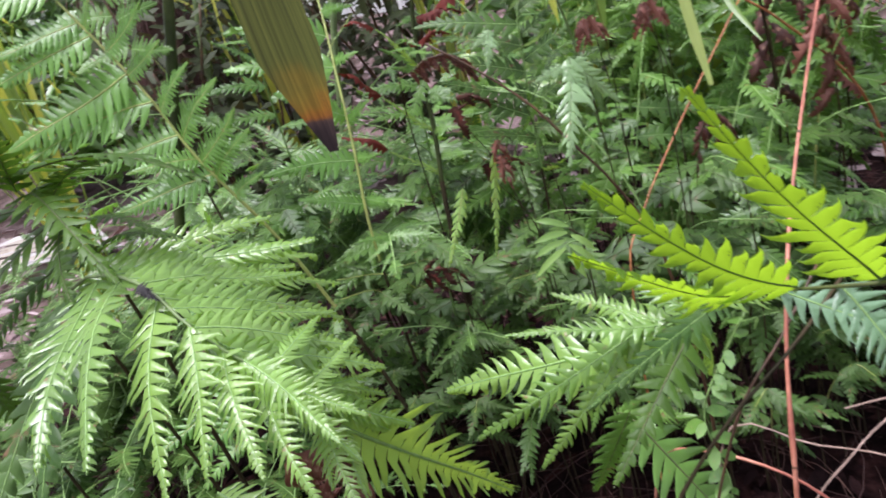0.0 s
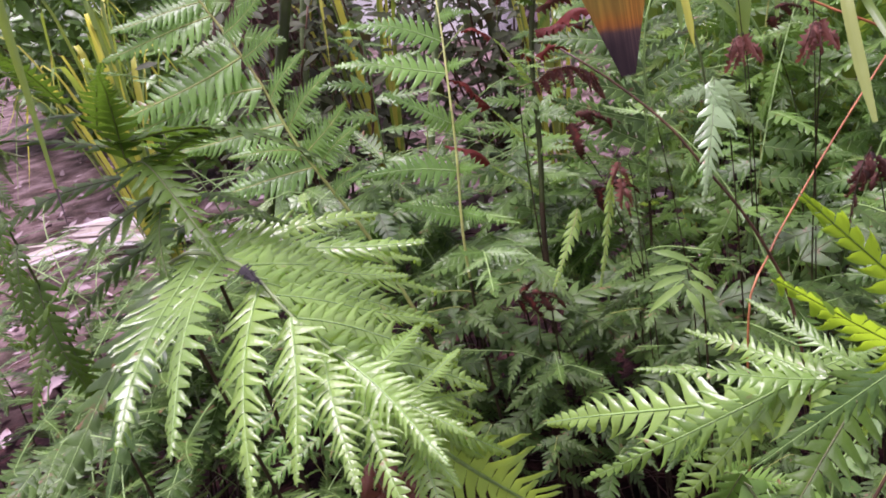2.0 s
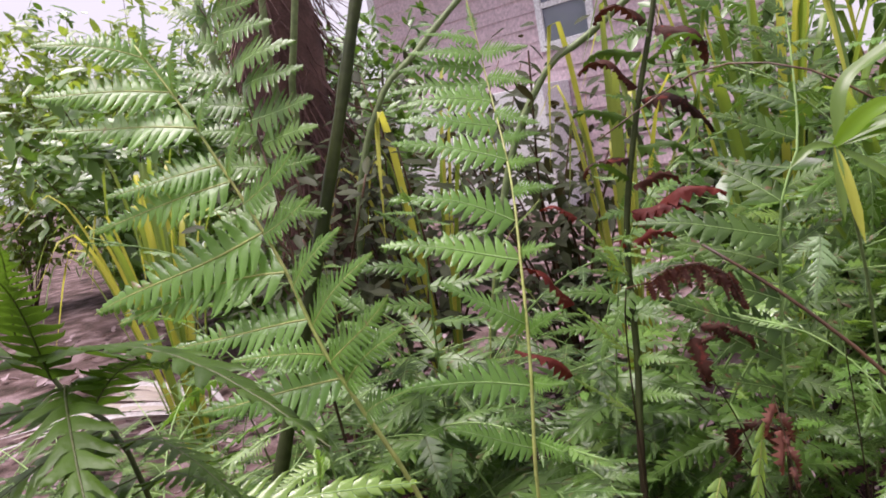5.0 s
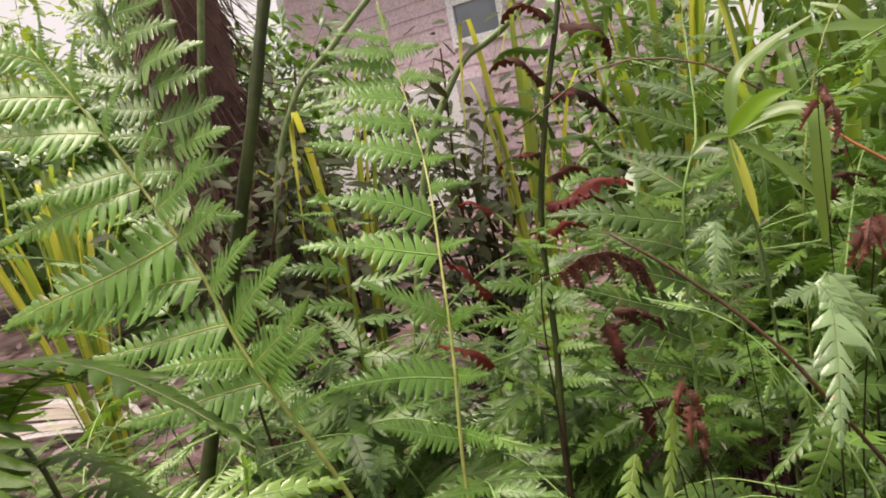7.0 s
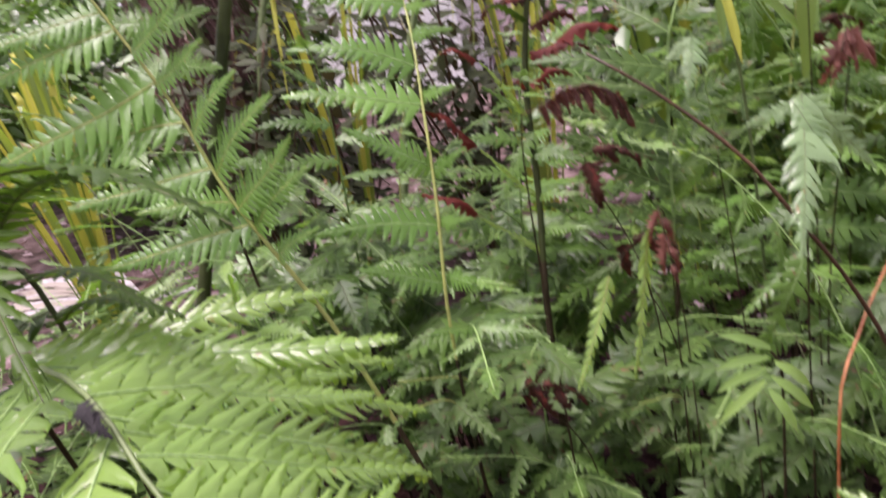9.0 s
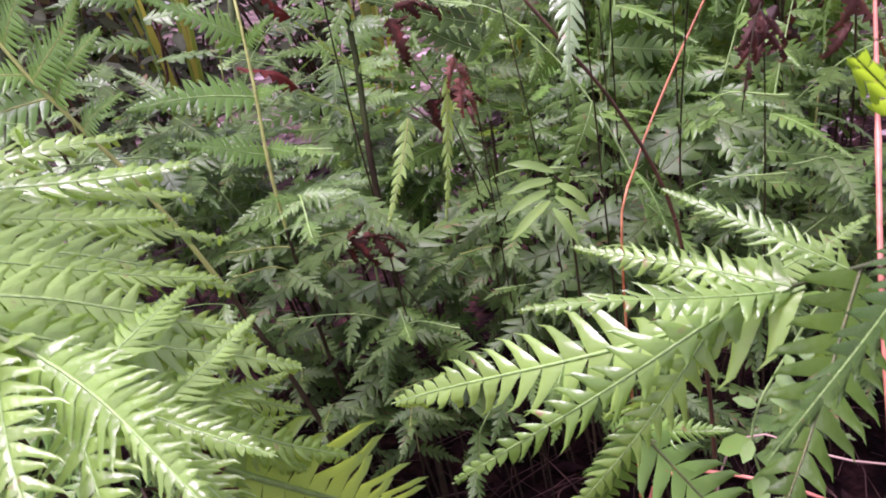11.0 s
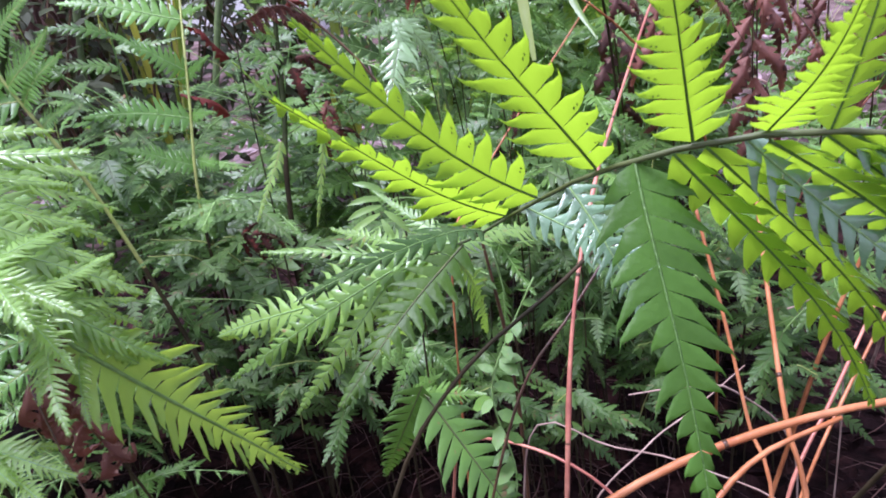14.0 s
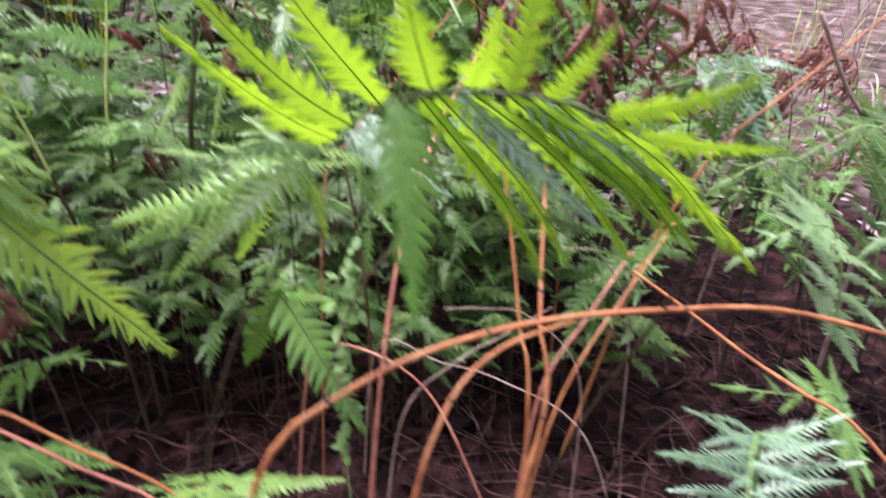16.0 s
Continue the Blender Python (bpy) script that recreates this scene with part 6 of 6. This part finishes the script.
blade(straw, [(0.285, 1.10, 1.06), (0.276, 1.06, 1.03), (0.281, 1.015, 0.96), (0.288, 0.975, 0.900)], 0.013, (-0.2, -0.9, 0.3), [STREAK], ends=(0.5, 0.4), fold=0.2, n=20)
blade(straw, [(0.31, 1.20, 1.02), (0.34, 1.26, 0.99), (0.365, 1.20, 0.93), (0.387, 1.14, 0.889)], 0.010, (-0.2, -0.9, 0.3), [STRAP], ends=(0.5, 0.2), fold=0.2, n=20)
big = thing("broad_leaf_plant", (0.62, 2.05, 0.0), "broad glossy grey-green strap leaves arching over", "plant")
for pts, w in (([(0.62, 2.05, 0), (0.58, 1.95, 0.7), (0.50, 1.85, 1.0), (0.36, 1.70, 1.035), (0.30, 1.66, 0.99), (0.285, 1.61, 0.85)], 0.04), ([(0.62, 2.05, 0), (0.63, 2.05, 0.8), (0.58, 2.06, 1.09), (0.40, 2.1, 1.15), (0.24, 2.0, 1.10)], 0.045),
               ([(0.62, 2.05, 0), (0.70, 2.0, 0.7), (0.68, 1.95, 1.0), (0.55, 1.9, 1.06), (0.40, 1.85, 1.03)], 0.06), ([(0.62, 2.05, 0), (0.75, 1.95, 0.6), (0.72, 1.8, 0.95), (0.55, 1.75, 0.99), (0.42, 1.72, 0.97)], 0.045),
               ([(0.62, 2.05, 0), (0.60, 2.1, 0.8), (0.52, 2.2, 1.15), (0.42, 2.3, 1.22)], 0.05)):
    blade(big, pts, w, (-0.2, -0.7, 0.7), [STRAP], ends=(0.3, 0.05), fold=0.2)


def shrub(label, at, h, w, num, leaf, stemm, size, seed):
    rng = random.Random(seed)
    root = thing("shrub", at, label, "shrub")
    vs, fs, lv, lf = [], [], [], []
    for k in range(14):
        a, r = rng.uniform(0, 6.28), rng.uniform(0.3, 1) * w
        e = V((math.cos(a) * r, math.sin(a) * r, h * rng.uniform(0.6, 1.0)))
        p, _ = spline([V((0, 0, 0)), e * 0.5 + V((rng.uniform(-0.1, 0.1), rng.uniform(-0.1, 0.1), 0.1)), e], 12)
        v, f = tube(p, 0.008, 0.003, 5)
        b = len(vs)
        vs += v
        fs += [tuple(b + i for i in q) for q in f]
        for j in range(num // 14):
            o = p[rng.randrange(3, 12)] + V((rng.gauss(0, 0.09), rng.gauss(0, 0.09), rng.gauss(0, 0.07)))
            d = V((rng.uniform(-1, 1), rng.uniform(-1, 1), rng.uniform(-0.8, 0.4)))
            ln = size * rng.uniform(0.6, 1.3)
            m = place(o, d, (rng.uniform(-0.5, 0.5), -0.5, 1), ln)
            b = len(lv)
            lv += [m @ V(q) for q in ((0, 0, 0), (0.35, 0.2, 0.04), (0.75, 0.15, 0.02), (1, 0, -0.05), (0.75, -0.15, 0.02), (0.35, -0.2, 0.04), (0.5, 0, -0.02))]
            lf += [(b, b + 6, b + 1), (b + 1, b + 6, b + 2), (b + 2, b + 6, b + 3), (b + 3, b + 6, b + 4), (b + 4, b + 6, b + 5), (b + 5, b + 6, b)]
    part("branch", mesh("branch", vs, fs, [stemm]), root, Matrix.Translation(at))
    part("foliage", mesh("foliage", lv, lf, [leaf]), root, Matrix.Translation(at))
    return root


shrub("dark shrub with small reddish-black leaves", (-1.2, 3.3, 0), 1.52, 0.62, 800, SHRUB, STEM_BROWN, 0.09, 1)
shrub("dark shrub with small reddish-black leaves", (-0.55, 3.1, 0), 1.42, 0.58, 950, SHRUB, STEM_BROWN, 0.08, 2)
shrub("dark shrub with small reddish-black leaves", (-1.12, 2.55, 0), 1.16, 0.34, 800, SHRUB, STEM_BROWN, 0.07, 8)
shrub("low green shrub behind the ferns", (0.5, 3.0, 0), 1.1, 0.7, 1500, GREEN, STEM_BROWN, 0.10, 3)
for k, (x, y, h, w) in enumerate(((0.12, 3.45, 1.50, 0.42), (0.62, 3.3, 1.55, 0.55), (1.25, 3.6, 1.4, 0.5))):
    shrub("leafy green shrub against the house", (x, y, 0), h, w, 1300, (GREEN, SHADE_GREEN)[k % 2], STEM_BROWN, 0.10, 40 + k)
shrub("low green shrub behind the ferns", (-2.6, 4.2, 0), 1.1, 0.9, 1500, GREEN, STEM_BROWN, 0.10, 5)
for k, (x, y, h) in enumerate(((2.0, 3.3, 0.55), (2.5, 3.9, 0.6), (3.1, 4.6, 0.7), (2.3, 2.9, 0.4), (3.3, 5.6, 0.8), (1.9, 4.2, 0.6))):
    strap_plant("thin tuft of dry greyish grass on the litter", (x, y, 0), 12, h, 0.008, [DRYLEAF, STRAW, STREAK], 60 + k, 0.45, "dry_grass_tuft")

for k, (x, y, h) in enumerate(((-3.6, 4.6, 1.7), (-4.8, 5.6, 2.3), (-3.2, 6.2, 2.2), (-6.2, 7.0, 2.7), (-2.2, 5.2, 1.5), (-4.3, 7.4, 2.9), (-7.6, 8.4, 3.3), (-5.4, 6.6, 3.0), (-3.0, 5.4, 2.2), (-6.6, 6.0, 2.6))):
    shrub("yellow-green garden shrub beyond the litter", (x, y, 0), h, 0.8 + 0.2 * h, 2400, STRAP if k % 2 else GREEN, STEM_BROWN, 0.14, 20 + k)

# ---- the house ----
corner, along = V((-4.09, 10.28, 0)), V((0.87, -0.48, 0)).normalized()
inward = V((0.48, 0.87, 0)).normalized()
house = thing("house", corner, "house with mauve-pink lap siding and a white window", "house")
HM = Matrix((along, inward, V((0, 0, 1)))).transposed().to_4x4()
HM.translation = corner


def box_mesh(name, x0, x1, y0, y1, z0, z1, material, bevel=0.006):
    bm = bmesh.new()
    bmesh.ops.create_cube(bm, size=1, matrix=Matrix.Translation(((x0 + x1) / 2, (y0 + y1) / 2, (z0 + z1) / 2)) @ Matrix.Diagonal((x1 - x0, y1 - y0, z1 - z0, 1)))
    bmesh.ops.bevel(bm, geom=bm.edges[:], offset=bevel, segments=1, affect="EDGES")
    me = bpy.data.meshes.new(name)
    bm.to_mesh(me)
    bm.free()
    me.materials.append(material)
    return me


def plank(x0, x1, z, h=0.17):
    """A lap board: its lower edge stands proud."""
    vs = [(x0, -0.030, z), (x1, -0.030, z), (x1, -0.012, z + h), (x0, -0.012, z + h), (x0, 0.0, z), (x1, 0.0, z), (x1, 0.0, z + h), (x0, 0.0, z + h)]
    return mesh("board", vs, [(0, 1, 2, 3), (0, 4, 5, 1), (3, 2, 6, 7), (0, 3, 7, 4), (1, 5, 6, 2), (4, 7, 6, 5)], [SIDING], smooth=False)


WX, WZ0, WZ1, WW = 2.97, 1.80, 2.95, 0.58
part("wall", box_mesh("wall", 0.02, 5.6, 0.001, 0.16, 0.0, 3.4, SIDING), house, HM)
part("side_wall", box_mesh("side_wall", 0.0, 0.16, 0.17, 6.0, 0.0, 3.4, SIDING), house, HM)
for k in range(18):
    z = 0.35 + 0.165 * k
    if z + 0.16 > WZ0 - 0.09 and z < WZ1 + 0.09:
        for x0, x1 in ((0.12, WX - 0.09), (WX + WW + 0.09, 5.6)):
            part("board", plank(x0, x1, z), house, HM)
    else:
        part("board", plank(0.12, 5.6, z), house, HM)
part("corner_board", box_mesh("corner_board", -0.02, 0.12, -0.035, 0.0, 0.0, 3.4, WHITE), house, HM, "white corner board")
win = part("window", box_mesh("window", WX - 0.01, WX + WW + 0.01, -0.012, 0.0, WZ0 - 0.01, WZ1 + 0.01, GLASS, 0.001), house, HM, "white-framed sash window")
for x0, x1, z0, z1 in ((WX - 0.09, WX, WZ0 - 0.09, WZ1 + 0.09), (WX + WW, WX + WW + 0.09, WZ0 - 0.09, WZ1 + 0.09), (WX, WX + WW, WZ0 - 0.09, WZ0), (WX, WX + WW, WZ1, WZ1 + 0.09), (WX, WX + WW, 2.16, 2.22)):
    part("frame", box_mesh("frame", x0, x1, -0.045, -0.013, z0, z1, WHITE), win, HM)
part("skirt", box_mesh("skirt", -0.9, 3.2, -0.5, -0.04, 0.0, 1.36, WHITE), house, HM, "white painted porch base")
part("roof", box_mesh("roof", -0.5, 6.0, -0.6, 6.5, 3.42, 3.6, ROOF), house, HM)

for k, (x, y, z) in enumerate(((0.17, 1.12, 1.09), (0.255, 1.10, 1.12), (0.01, 1.06, 0.84), (0.45, 1.35, 0.98))):
    fern("shrivelled pinkish-red fern tip hanging down", [(x + 0.02, y + 0.14, 0), (x + 0.02, y + 0.12, z * 0.75), (x, y + 0.03, z + 0.01), (x + 0.005, y - 0.01, z - 0.02), (x + 0.01, y - 0.02, z - 0.06)], 0.90, 3, 0.05,
         [((-0.3, -0.2, -0.8), (-0.1, -0.3, -0.9), (0, -0.8, 0.5), 1.0), ((0.3, -0.2, -0.8), (0.2, -0.3, -0.9), (0, -0.8, 0.5), 1.0)], PINK, STIPE, 0.0016, 120 + k, group="withered fronds")

# a leaflet with long narrow fingers, among the ferns
fing = thing("fingered_fern_leaf", (0.09, 1.06, 0.0), "small bright fern leaf with long narrow fingers", "fern")
pts, _ = spline([(0.09, 1.06, 0), (0.10, 1.04, 0.45), (0.10, 1.0, 0.72), (0.087, 0.972, 0.748)], 16)
vs, fs = tube(pts, 0.0022, 0.0014, 5)
part("stalk", mesh("stalk", local(vs, (0.09, 1.06, 0)), fs, [STIPE]), fing, Matrix.Translation((0.09, 1.06, 0)))
for o, e in (((0.087, 0.972, 0.752), (0.044, 0.975, 0.768)), ((0.084, 0.967, 0.746), (0.038, 0.955, 0.745)), ((0.080, 0.962, 0.738), (0.036, 0.945, 0.728)), ((0.078, 0.955, 0.730), (0.034, 0.925, 0.710)),
             ((0.088, 0.966, 0.742), (0.116, 0.96, 0.716)), ((0.084, 0.958, 0.732), (0.115, 0.952, 0.700)), ((0.080, 0.950, 0.724), (0.098, 0.935, 0.690))):
    o, e = V(o), V(e)
    blade(fing, [o, o.lerp(e, 0.5) + V((0, -0.002, 0.004)), e], 0.0085, (0.1, -0.8, 0.6), [BRIGHT], ends=(0.3, 0.05), n=10, fold=0.15)

# a small vine with rounded leaves climbing by the pink stem
vine = thing("vine", (0.23, 0.80, 0.0), "thin vine with small rounded pale green leaves", "vine")
pts, _ = spline([(0.23, 0.80, 0), (0.21, 0.79, 0.30), (0.225, 0.775, 0.45), (0.205, 0.775, 0.57), (0.235, 0.77, 0.66), (0.26, 0.76, 0.72)], 40)
vs, fs = tube(pts, 0.0016, 0.001, 5)
part("stalk", mesh("stalk", local(vs, (0.23, 0.80, 0)), fs, [RIB_GREEN]), vine, Matrix.Translation((0.23, 0.80, 0)))
LEAFLET = mesh("leaf", [(0, 0, 0), (0.3, 0.24, 0.03), (0.7, 0.22, 0.0), (1, 0, -0.08), (0.7, -0.22, 0.0), (0.3, -0.24, 0.03), (0.5, 0, -0.03)], [(0, 6, 1), (1, 6, 2), (2, 6, 3), (3, 6, 4), (4, 6, 5), (5, 6, 0)], [GREEN])
rv = random.Random(6)
for k in range(34):
    o = pts[14 + (k * 25) // 34]
    a = rv.uniform(0, 6.28)
    part("leaf", LEAFLET, vine, place(o, (math.cos(a), math.sin(a) - 0.3, rv.uniform(-0.7, 0.3)), (0, -0.5, 0.9), rv.uniform(0.016, 0.036)))
stem("dark thin stem slanting under a fern frond", [(0.02, 0.50, 0.0), (0.08, 0.50, 0.45), (0.13, 0.52, 0.66), (0.191, 0.55, 0.75), (0.272, 0.612, 0.786), (0.36, 0.70, 0.82)], 0.002, 0.0016, STIPE, seed=130)

# a dry palm leaf on the litter
dry = thing("fallen_palm_leaf", (-2.2, 3.1, 0.02), "pale grey dry palm leaf fallen on the litter", "palm leaf")
rd = random.Random(12)
for k in range(16):
    a = -0.5 + k * 0.075
    o = V((-2.2, 3.1, 0.03))
    e = o + V((-math.cos(a) * rd.uniform(0.8, 1.3), math.sin(a) * 0.9 - 0.1, rd.uniform(0.0, 0.10)))
    blade(dry, [o, o.lerp(e, 0.5) + V((0, 0, rd.uniform(0.02, 0.10))), e], 0.035, (0, -0.3, 1), [DRYLEAF if k % 3 else PALEGREY], ends=(0.3, 0.1), n=10)
part("petiole", mesh("petiole", *[tube([V((0.9, 0.25, 0.02)), V((0.4, 0.12, 0.04)), V((0, 0, 0.03))], 0.02, 0.014, 7)][0], [PALEGREY]), dry, Matrix.Translation((-2.2, 3.1, 0)))
